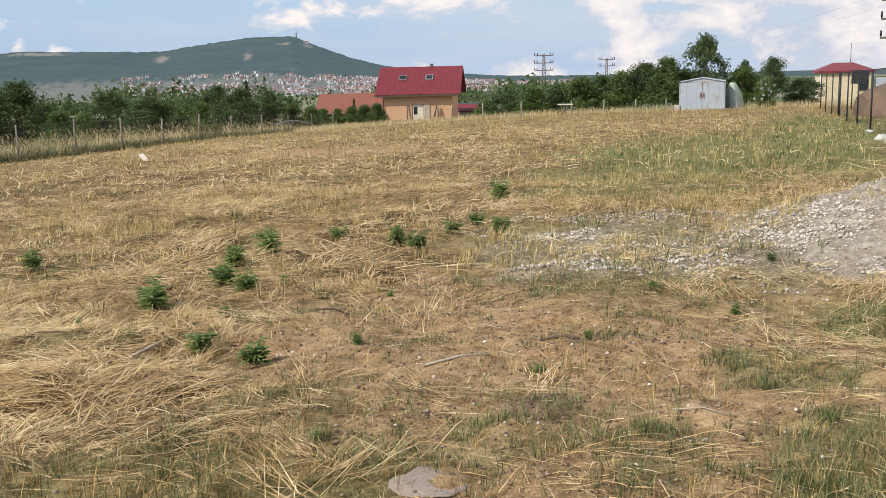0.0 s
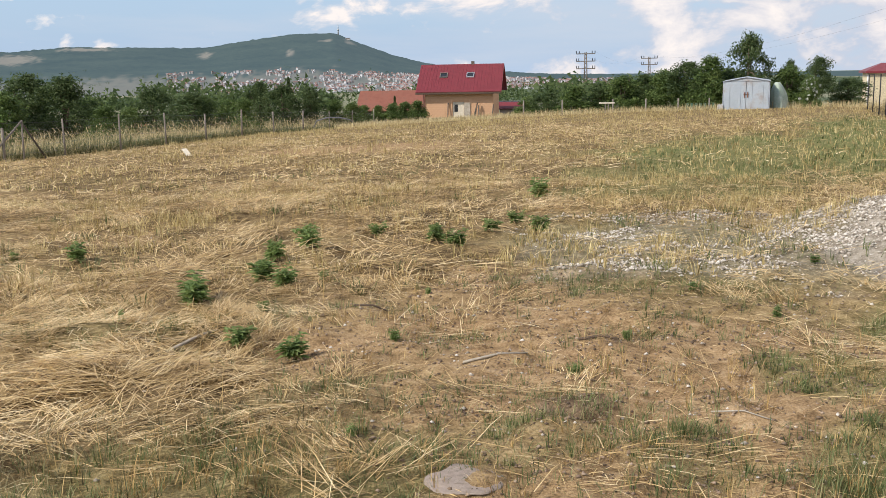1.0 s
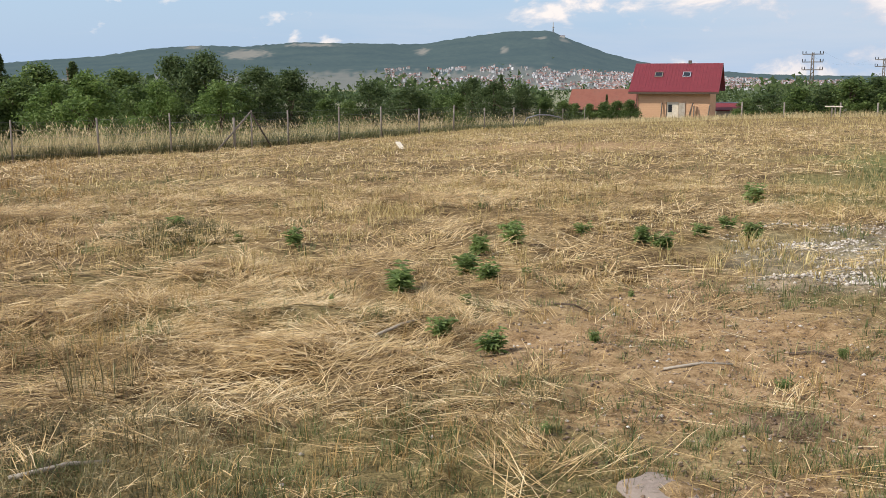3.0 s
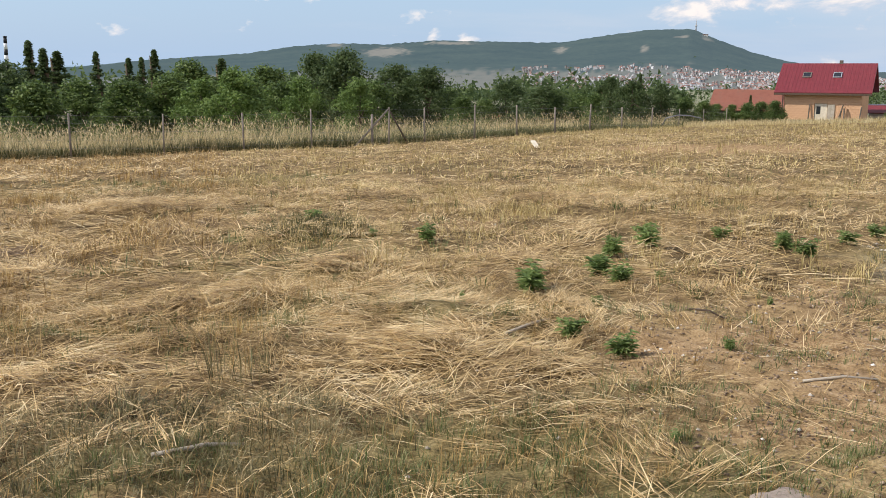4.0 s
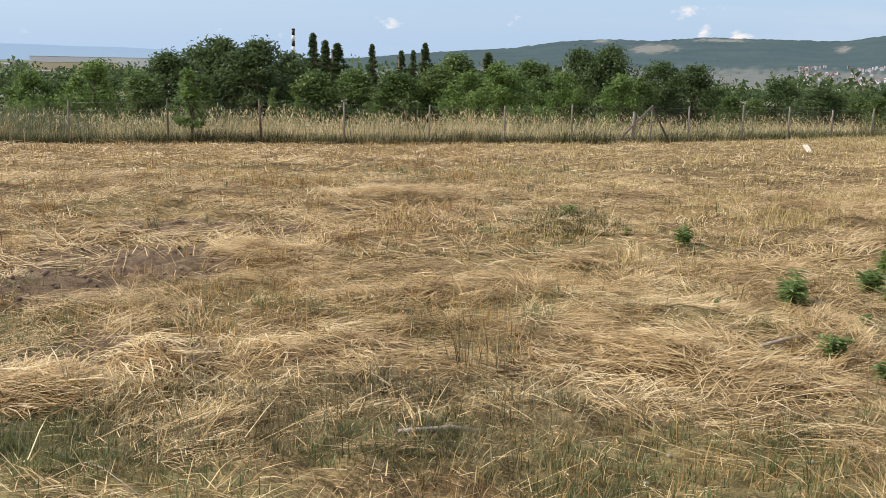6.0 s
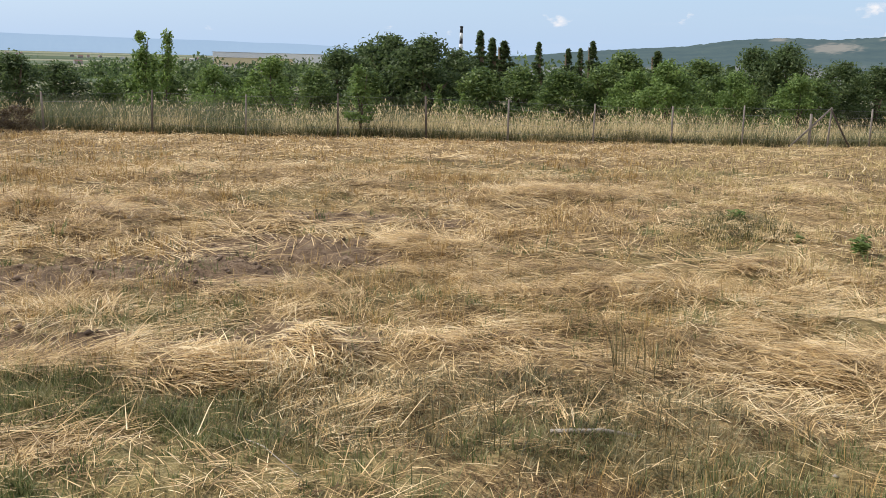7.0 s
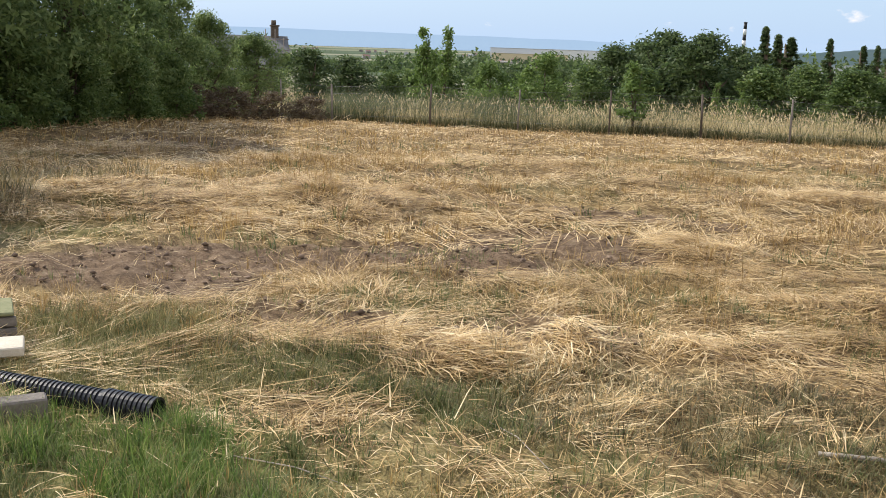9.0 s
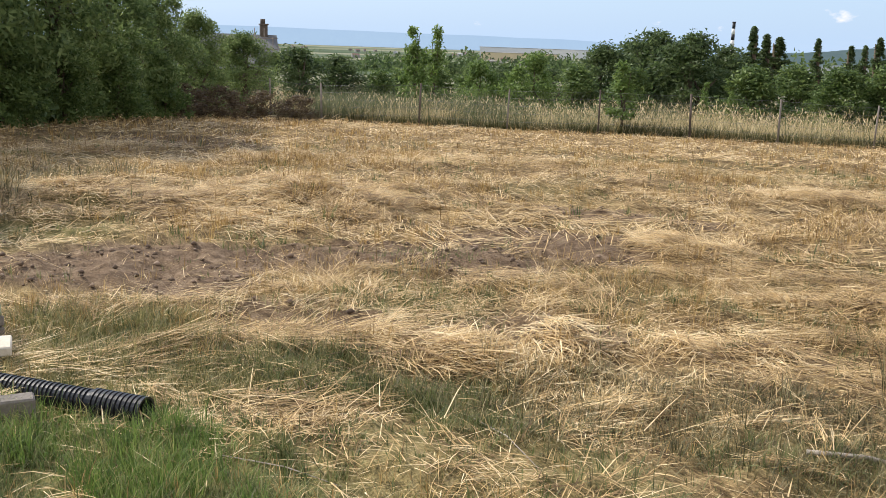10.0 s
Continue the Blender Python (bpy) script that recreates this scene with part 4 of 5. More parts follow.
def metal_shed():
    x, y = polar(-15.4, 64)
    z = 1.6 - 64 * math.tan(radians(2.55))
    ob = thing("shed", "grey sheet-metal garage with double doors and shallow gable", "shed", x, y, z, -15.4)
    w, dp, h, rise = 2.75, 4.4, 1.85, 0.24
    bm = bmesh.new()
    for s in (-1, 1):
        box(s * w / 2 - 0.03, -dp / 2, -0.6, s * w / 2 + 0.03, dp / 2, h, 0.01, bm)
        for k in range(9):
            yy = -dp / 2 + 0.3 + k * 0.47
            box(s * (w / 2 + 0.03) - 0.012, yy - 0.03, -0.3, s * (w / 2 + 0.03) + 0.012, yy + 0.03, h - 0.05, 0, bm)
    box(-w / 2 + 0.03, dp / 2 - 0.05, -0.6, w / 2 - 0.03, dp / 2, h, 0.01, bm)
    for yy in (-dp / 2 + 0.02, dp / 2 - 0.02):
        v = [bm.verts.new((px, yy + q, pz)) for q in (-0.02, 0.02) for px, pz in ((-w / 2, h), (w / 2, h), (0, h + rise))]
        for f in ((0, 1, 2), (3, 5, 4), (1, 4, 5, 2), (2, 5, 3, 0)):
            bm.faces.new([v[i] for i in f])
    part("wall", bm, ZINC, ob)
    part("roof", gable_roof(dp, w, h, rise, 0.08, 0.06, 0.03), ZINC, ob).rotation_euler = (0, 0, math.pi / 2)
    for s in (-1, 1):
        x0, x1 = (-w / 2 + 0.04, -0.012) if s < 0 else (0.012, w / 2 - 0.04)
        door = part("door", box(x0, -dp / 2 - 0.01, 0.04, x1, -dp / 2 + 0.03, h - 0.02, 0.008), ZINC, ob)
        for k in range(2):
            xa = x0 + (x1 - x0) * (k + 0.5) / 2
            part("rib", box(xa - 0.015, -dp / 2 - 0.03, 0.1, xa + 0.015, -dp / 2 - 0.01, h - 0.1, 0.004), ZINC, door)
        part("handle", box(s * 0.05 - 0.03 + (0.04 if s > 0 else -0.04), -dp / 2 - 0.05, 0.85, s * 0.05 + 0.03 + (0.04 if s > 0 else -0.04), -dp / 2 - 0.01, 1.2, 0.005), RUST, door, "rusty latch")
    part("lock_bar", box(-0.16, -dp / 2 - 0.05, 1.03, 0.16, -dp / 2 - 0.032, 1.065, 0.004), RUST, ob)
    part("sill", box(-w / 2, -dp / 2 - 0.05, -0.4, w / 2, -dp / 2 + 0.02, 0.035, 0.01), RUST, ob)
    bx, by = polar(-14.0, 62)
    blk = thing("concrete_block", "pale concrete block at the corner of the shed", "block", bx, by, zat(bx, by), -14)
    part("body", box(-0.17, -0.2, -0.1, 0.17, 0.2, 0.32, 0.02), CONCRETE, blk)
    # tarpaulin over stacked goods
    tx, ty = polar(-17.12, 63.4)
    tp = thing("tarpaulin", "grey-green tarpaulin draped over a stack beside the shed", "tarpaulin", tx, ty, zat(tx, ty), -17)
    n, k = 26, 14
    co, fa = [], []
    for i in range(k):
        v = i / (k - 1)
        for j in range(n):
            a = j / n * math.tau
            r = 0.56 * (1 - v ** 3 * 0.75) * (1 + 0.09 * math.sin(a * 9 + v * 2) * (1 - v * 0.6) + 0.05 * math.sin(a * 4 + 1))
            co.append((math.cos(a) * r - 0.14 * v, math.sin(a) * r * 1.5, -0.1 + 1.72 * v))
    for i in range(k - 1):
        for j in range(n):
            fa.append((i * n + j, i * n + (j + 1) % n, (i + 1) * n + (j + 1) % n, (i + 1) * n + j))
    fa.append(tuple((k - 1) * n + j for j in range(n)))
    part("cover", mesh_from("cover", co, faces=fa, mat=TARP, smooth=True), None, tp)


metal_shed()


def pylon(az, d, top, label, arms=3):
    x, y = polar(az, d)
    z = zat(x, y)
    ob = thing("power_pylon", label, "pylon", x, y, z, az)
    H = top - z
    bm = bmesh.new()
    for sx in (-1, 1):
        tube([(sx * 0.42, 0, 0), (sx * 0.16, 0, H)], [0.15, 0.11], 6, bm)
    k = int(H / 0.9)
    for i in range(k):
        z0, z1 = H * i / k, H * (i + 1) / k
        w0, w1 = 0.42 - 0.26 * i / k, 0.42 - 0.26 * (i + 1) / k
        s = 1 if i % 2 else -1
        tube([(s * w0, 0, z0), (-s * w1, 0, z1)], 0.05, 4, bm)
    part("mast", bm, POST_DARK, ob)
    for i in range(arms):
        za = H - 0.35 - i * 1.55
        arm = part("cross_arm", box(-2.0, -0.07, za - 0.09, 2.0, 0.07, za + 0.09, 0.01), POST_DARK, ob)
        for px in (-1.95, -1.35, 1.35, 1.95) if i == 0 else (-1.95, -1.45, 1.45, 1.95):
            part("insulator", tube([(px, 0, za + 0.08), (px, 0, za + 0.25), (px, 0, za + 0.62)], [0.05, 0.10, 0.07], 7), BLACK_METAL, arm)
    return ob, H


LP = "lattice power pylon with cross arms above the hedge"
P1, H1 = pylon(-6.4, 205, 1.6 + 205 * math.tan(radians(0.93)), LP)
P2, H2 = pylon(-10.05, 245, 1.6 + 245 * math.tan(radians(0.58)), LP, 2)
P3, H3 = pylon(-25.4, 88, 7.0, "near lattice power pylon with cross arms beyond the wire fence", 3)


def power_lines():
    """Sagging wires between the pylons."""
    ob = thing("power_lines", "thin power wires between the pylons", "wires")
    for dx in (-1.9, 1.9):
        for (a, ha), (b, hb) in (((P3, H3), (P2, H2)), ((P2, H2), (P1, H1))):
            pa, pb = a.matrix_world @ Vector((dx, 0, ha + 0.2)), b.matrix_world @ Vector((dx, 0, hb + 0.2))
            pts = [pa.lerp(pb, k / 12) - Vector((0, 0, 2.2 * 4 * (k / 12) * (1 - k / 12))) for k in range(13)]
            part("wire", tube(pts, 0.005, 4), BLACK_METAL, ob)


power_lines()

# ---- fences ----
N_AZ = 49.0                     # the fence runs square to this direction, 34.2 m off


def fence_place(az):
    """A point of the fence line at that direction: one run to the corner post, then a second up the slope."""
    if az >= 26.3:
        return polar(az, 34.2 / math.cos(radians(az - N_AZ)))
    t = math.tan(radians(az))
    yy = (16.8 + 3.3) / (t + 0.10)
    return polar(az, math.hypot(-16.8 + (yy - 33.0) * 0.10, yy))


def field_fence():
    ob = thing("field_fence", "old wire fence on leaning weathered wooden posts", "fence")
    rng = random.Random(4)
    posts = [85.0, 83.1, 82.3, 78.3, 74.5, 71.5, 65.65, 60.13, 54.6, 49.27, 44.48, 39.5, 35.0, 31.03, 26.42, 24.27, 21.3, 18.78, 16.52, 14.46, 12.58, 10.85, 9.28, 7.9, 6.6]
    tops = []
    for k, az in enumerate(posts):
        x, y = fence_place(az)
        z = zat(x, y)
        h = 1.52 + rng.uniform(-0.10, 0.10)
        lx, ly = rng.gauss(0, 0.035), rng.gauss(0, 0.03)
        r = rng.uniform(0.030, 0.044) * (1.0 if az > 24 else 1.25)
        bm = tube([(x, y, z - 0.3), (x + lx * 0.5, y + ly * 0.5, z + h * 0.5), (x + lx, y + ly, z + h)], [r * 1.1, r, r * 0.9], 7)
        part("post", bm, POST_DARK if k in (1, 3, 6, 8, 9) else POST_WOOD, ob)
        tops.append((x + lx, y + ly, z + h))
        if abs(az - 26.42) < 0.05:
            for az2, ms in ((28.6, POST_WOOD), (25.2, POST_DARK)):
                bx, by = fence_place(az2)
                part("brace", tube([(bx, by, zat(bx, by) - 0.1), (x, y, z + h - 0.06)], [0.038, 0.034], 7), ms, ob)
            bx, by = fence_place(27.41)
            part("post", tube([(bx, by, zat(bx, by) - 0.2), (bx, by, zat(bx, by) + 1.25)], 0.05, 7), POST_WOOD, ob)
    for a, b in zip(tops, tops[1:]):
        for dz in (0.08, 0.35, 0.62, 0.9, 1.2):
            part("wire", tube([(a[0], a[1], a[2] - dz), ((a[0] + b[0]) / 2, (a[1] + b[1]) / 2, (a[2] + b[2]) / 2 - dz - 0.03), (b[0], b[1], b[2] - dz)], 0.003, 4), WIRE, ob)
    # wire net: one sheet of thin strands, too fine to count
    co, tr = [], []
    for a, b in zip(tops, tops[1:]):
        n = 24
        for i in range(n):
            for s in (1, -1):
                u0, u1 = i / n, (i + 4 * s) / n
                if not 0 <= u1 <= 1:
                    continue
                p = Vector(a).lerp(Vector(b), u0) - Vector((0, 0, 0.1))
                q = Vector(a).lerp(Vector(b), u1) - Vector((0, 0, 1.25))
                k = len(co)
                e = Vector((0, 0, 0.004))
                co += [p - e, p + e, q + e, q - e]
                tr.append((k, k + 1, k + 2, k + 3))
    net = part("wire_net", mesh_from("wire_net", co, faces=tr, mat=WIRE), None, ob)
    tagged(net, kind="stuff")


field_fence()


def back_fence():
    ob = thing("back_fence", "row of short pale posts along the back hedge", "fence")
    for k, az in enumerate((-2.6, -5.0, -8.0, -9.9, -11.7, -13.4)):
        x, y = polar(az, 69)
        z = 1.6 - 69 * math.tan(radians(2.55))
        part("post", tube([(x, y, z - 0.8), (x, y, z + 0.85)], 0.055, 7), POST_WOOD, ob)
    bx, by = polar(-7.65, 67)
    b = thing("bench", "narrow pale wooden bench or rail by the hedge", "bench", bx, by, 1.6 - 67 * math.tan(radians(2.55)), -8)
    part("board", box(-0.55, -0.12, 0.52, 0.55, 0.12, 0.60, 0.01), PALE_PLANK, b)
    for px in (-0.1, 0.1):
        part("leg", box(px - 0.04, -0.08, -0.5, px + 0.04, 0.08, 0.52, 0.005), POST_WOOD, b)
    for k in range(7):
        x, y = polar(-12.2 - k * 0.24, 70)
        g = thing("picket", "faded green picket by the shed", "picket", x, y, 1.6 - 70 * math.tan(radians(2.5)), -13, "green pickets")
        part("board", box(-0.09, -0.015, -0.5, 0.09, 0.015, 0.45, 0.006), GREEN_PAINT, g)


back_fence()


def wire_fence():
    """The dark chain-link fence up the slope."""
    ob = thing("wire_fence", "dark chain-link fence on slim black metal posts", "fence")
    rows = [(-29.5, 19.0), (-26.9, 22.5), (-24.75, 27.5), (-23.95, 31.5), (-23.3, 35.5), (-22.8, 39.5), (-22.4, 43.5), (-22.05, 47.5), (-21.75, 51.5), (-21.5, 56.0)]
    tops = []
    for i, (az, d) in enumerate(rows):
        x, y = polar(az, d)
        z = zat(x, y)
        h = 1.9
        part("post", tube([(x, y, z - 0.3), (x, y, z + h)], 0.03 if i != 6 else 0.06, 8), BLACK_METAL, ob)
        tops.append(Vector((x, y, z + h)))
    co, fa = [], []
    for a, b in zip(tops, tops[1:]):
        part("rail", tube([a - Vector((0, 0, 0.02)), b - Vector((0, 0, 0.02))], 0.012, 5), BLACK_METAL, ob)
        n = 40
        for i in range(-18, n):
            for s in (1, -1):
                for j in range(1):
                    u0, u1 = i / n, (i + 18) / n
                    if s < 0:
                        u0, u1 = u1, u0
                    z0, z1 = -0.05, -1.85
                    c0, c1 = min(max(u0, 0), 1), min(max(u1, 0), 1)
                    f0, f1 = (c0 - u0) / (u1 - u0), (c1 - u0) / (u1 - u0)
                    p = a.lerp(b, c0) + Vector((0, 0, z0 + (z1 - z0) * f0))
                    q = a.lerp(b, c1) + Vector((0, 0, z0 + (z1 - z0) * f1))
                    k = len(co)
                    e = Vector((0, 0, 0.005))
                    co += [p - e, p + e, q + e, q - e]
                    fa.append((k, k + 1, k + 2, k + 3))
    tagged(part("chain_link", mesh_from("chain_link", co, faces=fa, mat=BLACK_METAL), None, ob), kind="stuff")
    # dug earth, dark sheet and corrugated wall behind it
    ex, ey = polar(-28.3, 44)
    bm = bmesh.new()
    bmesh.ops.create_uvsphere(bm, u_segments=40, v_segments=20, radius=1)
    for v in bm.verts:
        q = 1 + 0.22 * noise.noise(v.co * 2.2) + 0.08 * noise.noise(v.co * 7)
        v.co = Vector((v.co.x * 4.2, v.co.y * 5, v.co.z * 2.3)) * q
    for f in bm.faces:
        f.smooth = True
    e = thing("earth_heap", "big heap of dug brown earth behind the wire fence", "earth heap", ex, ey, zat(ex, ey) - 0.3)
    part("heap", bm, EARTH, e)
    wx, wy = polar(-26.0, 90)
    wl = thing("corrugated_wall", "grey corrugated sheet wall behind the earth heap", "wall", wx, wy, zat(wx, wy), -25)
    for k in range(16):
        part("sheet", box(-3.2 + k * 0.4, -0.03 * (k % 2), 0, -2.8 + k * 0.4, 0.04 - 0.03 * (k % 2), 3.0, 0.005), ZINC, wl)
    sx, sy = polar(-23.35, 54)
    sh = thing("dark_sheet", "dark panel hung on posts beside the cream house", "panel", sx, sy, zat(sx, sy), -22)
    part("panel", box(-0.42, -0.03, 1.35, 0.42, 0.03, 2.05, 0.01), BLACK_METAL, sh)
    for px in (-0.36, 0.36):
        part("leg", box(px - 0.03, -0.02, -0.2, px + 0.03, 0.02, 1.36, 0.004), BLACK_METAL, sh)


wire_fence()


def stone_mesh(seed, sub=2):
    bm = bmesh.new()
    bmesh.ops.create_icosphere(bm, subdivisions=sub, radius=1)
    off = Vector((seed * 3.1, seed * 1.7, seed))
    for v in bm.verts:
        v.co *= 1 + 0.35 * noise.noise(v.co * 1.3 + off) + 0.12 * noise.noise(v.co * 3.5 + off)
        v.co.z *= 0.65
    me = bpy.data.meshes.new("rock")
    bm.to_mesh(me)
    bm.free()
    me.materials.append(STONE)
    return me


for k, (az, d, s) in enumerate(((-24.6, 27.0, 0.24), (-25.4, 23.6, 0.27), (-25.0, 25.4, 0.16), (-26.0, 22.0, 0.2), (-23.9, 31, 0.14))):
    x, y = polar(az, d)
    r = thing("boulder", "pale limestone boulder at the foot of the wire fence", "boulder", x, y, zat(x, y) + s * 0.25, k * 70, "boulders", stone_mesh(k + 1))
    r.scale = (s, s * 0.8, s * 0.8)
lx, ly = polar(1.55, 3.66)
lump = thing("cement_lump", "pale grey lump of spilled cement on the soil", "cement lump", lx, ly, zat(lx, ly) - 0.012, 20, mesh=stone_mesh(9, 4))
lump.data.materials[0] = CEMENT
lump.scale = (0.15, 0.15, 0.028)
lump.data.polygons.foreach_set("use_smooth", [True] * len(lump.data.polygons))


def wrecked_frame():
    """A pale arched frame lying in the grass by the fence."""
    x, y = polar(9.0, 66)
    ob = thing("arched_frame", "pale arched metal frame half hidden in the grass", "frame", x, y, zat(x, y) - 0.1, 10)
    ob.scale = (0.75, 0.75, 0.85)
    for dy in (0, 1.0):
        part("hoop", tube([(-1.9, dy, 0.2), (-1.6, dy, 0.75), (-0.6, dy, 1.02), (0.5, dy, 1.0), (1.5, dy, 0.8), (1.9, dy, 0.35)], 0.035, 7), WIRE, ob)
    for px, pz in ((-1.6, 0.75), (0.0, 1.02), (1.5, 0.8)):
        part("bar", tube([(px, 0, pz), (px, 1.0, pz)], 0.02, 6), WIRE, ob)
    x2, y2 = polar(20.6, 74)
    r = thing("hut", "low hut with a bright red roof in the tall grass", "hut", x2, y2, zat(x2, y2), 15)
    part("wall", box(-0.9, -1.0, -0.3, 0.9, 1.0, 0.85, 0.02), POST_DARK, r)
    part("roof", gable_roof(1.8, 2.0, 0.8, 0.5, 0.15, 0.2, 0.05), grainy("bright_red_roof", (0.32, 0.08, 0.06), (0.44, 0.13, 0.09), 2, 0.6), r)
    x3, y3 = polar(17.65, 32.0)
    p = thing("plank", "pale split plank lying in the mown grass", "plank", x3, y3, zat(x3, y3) + 0.06, 120)
    part("board", box(-0.45, -0.08, -0.02, 0.45, 0.08, 0.03, 0.008, None, Matrix.Rotation(radians(-14), 4, "Y")), PALE_PLANK, p)


wrecked_frame()

# ---- pipe and timber at the end of the pan ----


def drain_pipe():
    a, b = Vector((*polar(81.9, 3.92), 0)), Vector((*polar(95.5, 4.9), 0))
    n = 64
    L = (b - a).length
    way = (b - a).normalized()
    R = 0.056
    for v in (a, b):
        v.z = float(land(v.x, v.y)) + R + 0.02
    ang = math.degrees(math.atan2(way.y, way.x))
    ob = thing("drain_pipe", "black corrugated plastic drain pipe lying in the grass", "pipe", a.x, a.y, a.z, ang)
    dz = (b.z - a.z)
    bm = bmesh.new()
    sides = 22
    prof = []
    for i in range(n + 1):
        u = i / n * L
        if u < 0.26:
            prof += [(u, R * 1.13), (u + L / n * 0.62, R * 1.13), (u + L / n * 0.62, R * 1.0), (u + L / n, R * 1.0)]
        else:
            prof += [(u, R), (u + L / n * 0.5, R), (u + L / n * 0.5, R * 0.90), (u + L / n, R * 0.90)]
    inner = [(0.0, R * 0.98), (0.30, R * 0.86)]
    rings = []
    for u, r in list(reversed(inner)) + prof:
        rings.append([bm.verts.new((u, math.cos(k * math.tau / sides) * r, dz * u / L + math.sin(k * math.tau / sides) * r)) for k in range(sides)])
    for A, B in zip(rings, rings[1:]):
        for k in range(sides):
            bm.faces.new((A[k], B[k], B[(k + 1) % sides], A[(k + 1) % sides]))
    part("tube", bm, PIPE, ob)
    # squared timber in front of the pipe and a pale board on a low stack behind
    tx, ty = polar(87.7, 4.08)
    t = thing("beam", "grey weathered squared timber in front of the pipe", "beam", tx, ty, float(land(tx, ty)), 88)
    part("body", box(-0.80, -0.05, 0.02, 0.0, 0.05, 0.125, 0.008), POST_WOOD, t)
    part("chock", box(-0.5, -0.07, -0.05, -0.36, 0.07, 0.02, 0.006), DARK_WOOD, t)
    sx, sy = polar(88.9, 4.74)
    s = thing("timber_stack", "low stack of boards with a pale one on top", "timber stack", sx, sy, float(land(sx, sy)), 84)
    for k, (z0, mt, w) in enumerate(((-0.02, DARK_WOOD, -0.14), (0.03, PLANK, -0.10), (0.08, DARK_WOOD, -0.12), (0.13, PALE_PLANK, 0.02))):
        part("board", box(-0.9, -0.09 - 0.01 * k, z0, w, 0.09, z0 + 0.045, 0.006), mt, s)
    qx, qy = polar(89.4, 5.2)
    q = thing("crate", "mossy greenish wooden crate in the grass", "crate", qx, qy, float(land(qx, qy)), 87)
    for k in range(3):
        part("slat", box(-0.60, -0.015, 0.0 + k * 0.06, 0.04, 0.015, 0.05 + k * 0.06, 0.005), POST_WOOD, q)
    for px in (-0.5, 0.0):
        part("corner_post", box(px - 0.03, 0.015, -0.05, px + 0.03, 0.07, 0.18, 0.005), POST_WOOD, q)
    part("top", box(-0.62, -0.03, 0.18, 0.03, 0.30, 0.20, 0.006), grainy("mossy_board", (0.16, 0.17, 0.08), (0.30, 0.29, 0.15), 5, 0.9, bump=0.5), q)


drain_pipe()
for k, (a1, d1, a2, d2, r, mt) in enumerate(((19.3, 6.1, 16.6, 6.42, 0.012, PLANK), (1.4, 5.47, -2.8, 5.56, 0.009, PLANK), (-6.1, 5.9, -8.5, 5.78, 0.010, DARK_WOOD), (8.2, 6.83, 6.1, 6.78, 0.008, DARK_WOOD), (-14.0, 4.55, -17.5, 4.5, 0.004, PLANK), (41.1, 4.06, 35.6, 4.16, 0.011, PLANK), (62, 4.2, 57, 3.5, 0.003, PLANK), (78, 3.6, 70, 3.3, 0.003, PLANK))):
    pa, pb = Vector((*polar(a1, d1), 0)), Vector((*polar(a2, d2), 0))
    pa.z, pb.z = zat(pa.x, pa.y) + r + 0.004, zat(pb.x, pb.y) + r + 0.004
    st = thing("stick", "thin dry stick lying on the ground", "stick", *pa, group="sticks")
    mid = (pb - pa) / 2 + Vector((0.02, 0.03, 0.015))
    part("shaft", tube([(0, 0, 0), mid, pb - pa], [r, r * 0.9, r * 0.6], 6), mt, st)

# ---- weeds ----


def weed_kind(seed, height, leaves):
    rng = np.random.default_rng(seed)
    bm = bmesh.new()
    co, quads = [], []
    for s in range(7):
        a = rng.random() * math.tau
        top = Vector((math.cos(a) * height * 0.55 * rng.random(), math.sin(a) * height * 0.55 * rng.random(), height * rng.uniform(0.6, 1.0)))
        tube([(0, 0, -0.02), top * 0.5 + Vector((0, 0, 0.01)), top], [0.006, 0.004, 0.002], 5, bm)
        for k in range(leaves // 7):
            u = rng.uniform(0.15, 1.0)
            p = top * u
            b = rng.random() * math.tau
            out = Vector((math.cos(b), math.sin(b), rng.uniform(-0.1, 0.9))).normalized()
            side = out.cross(Vector((0, 0, 1))).normalized()
            L = height * rng.uniform(0.22, 0.42) * (1.15 - 0.5 * u)
            W = L * 0.20
            m = p + out * L * 0.5 + Vector((0, 0, 0.01))
            tip = p + out * L - Vector((0, 0, L * 0.3))
            i = len(co)
            co += [p, m + side * W, m - side * W, tip]
            quads += [(i, i + 1, i + 3, i + 2)]
    stem = bpy.data.meshes.new("stem")
    bm.to_mesh(stem)
    bm.free()
    stem.materials.append(WEED)
    return stem, mesh_from("foliage", co, faces=quads, mat=WEED)


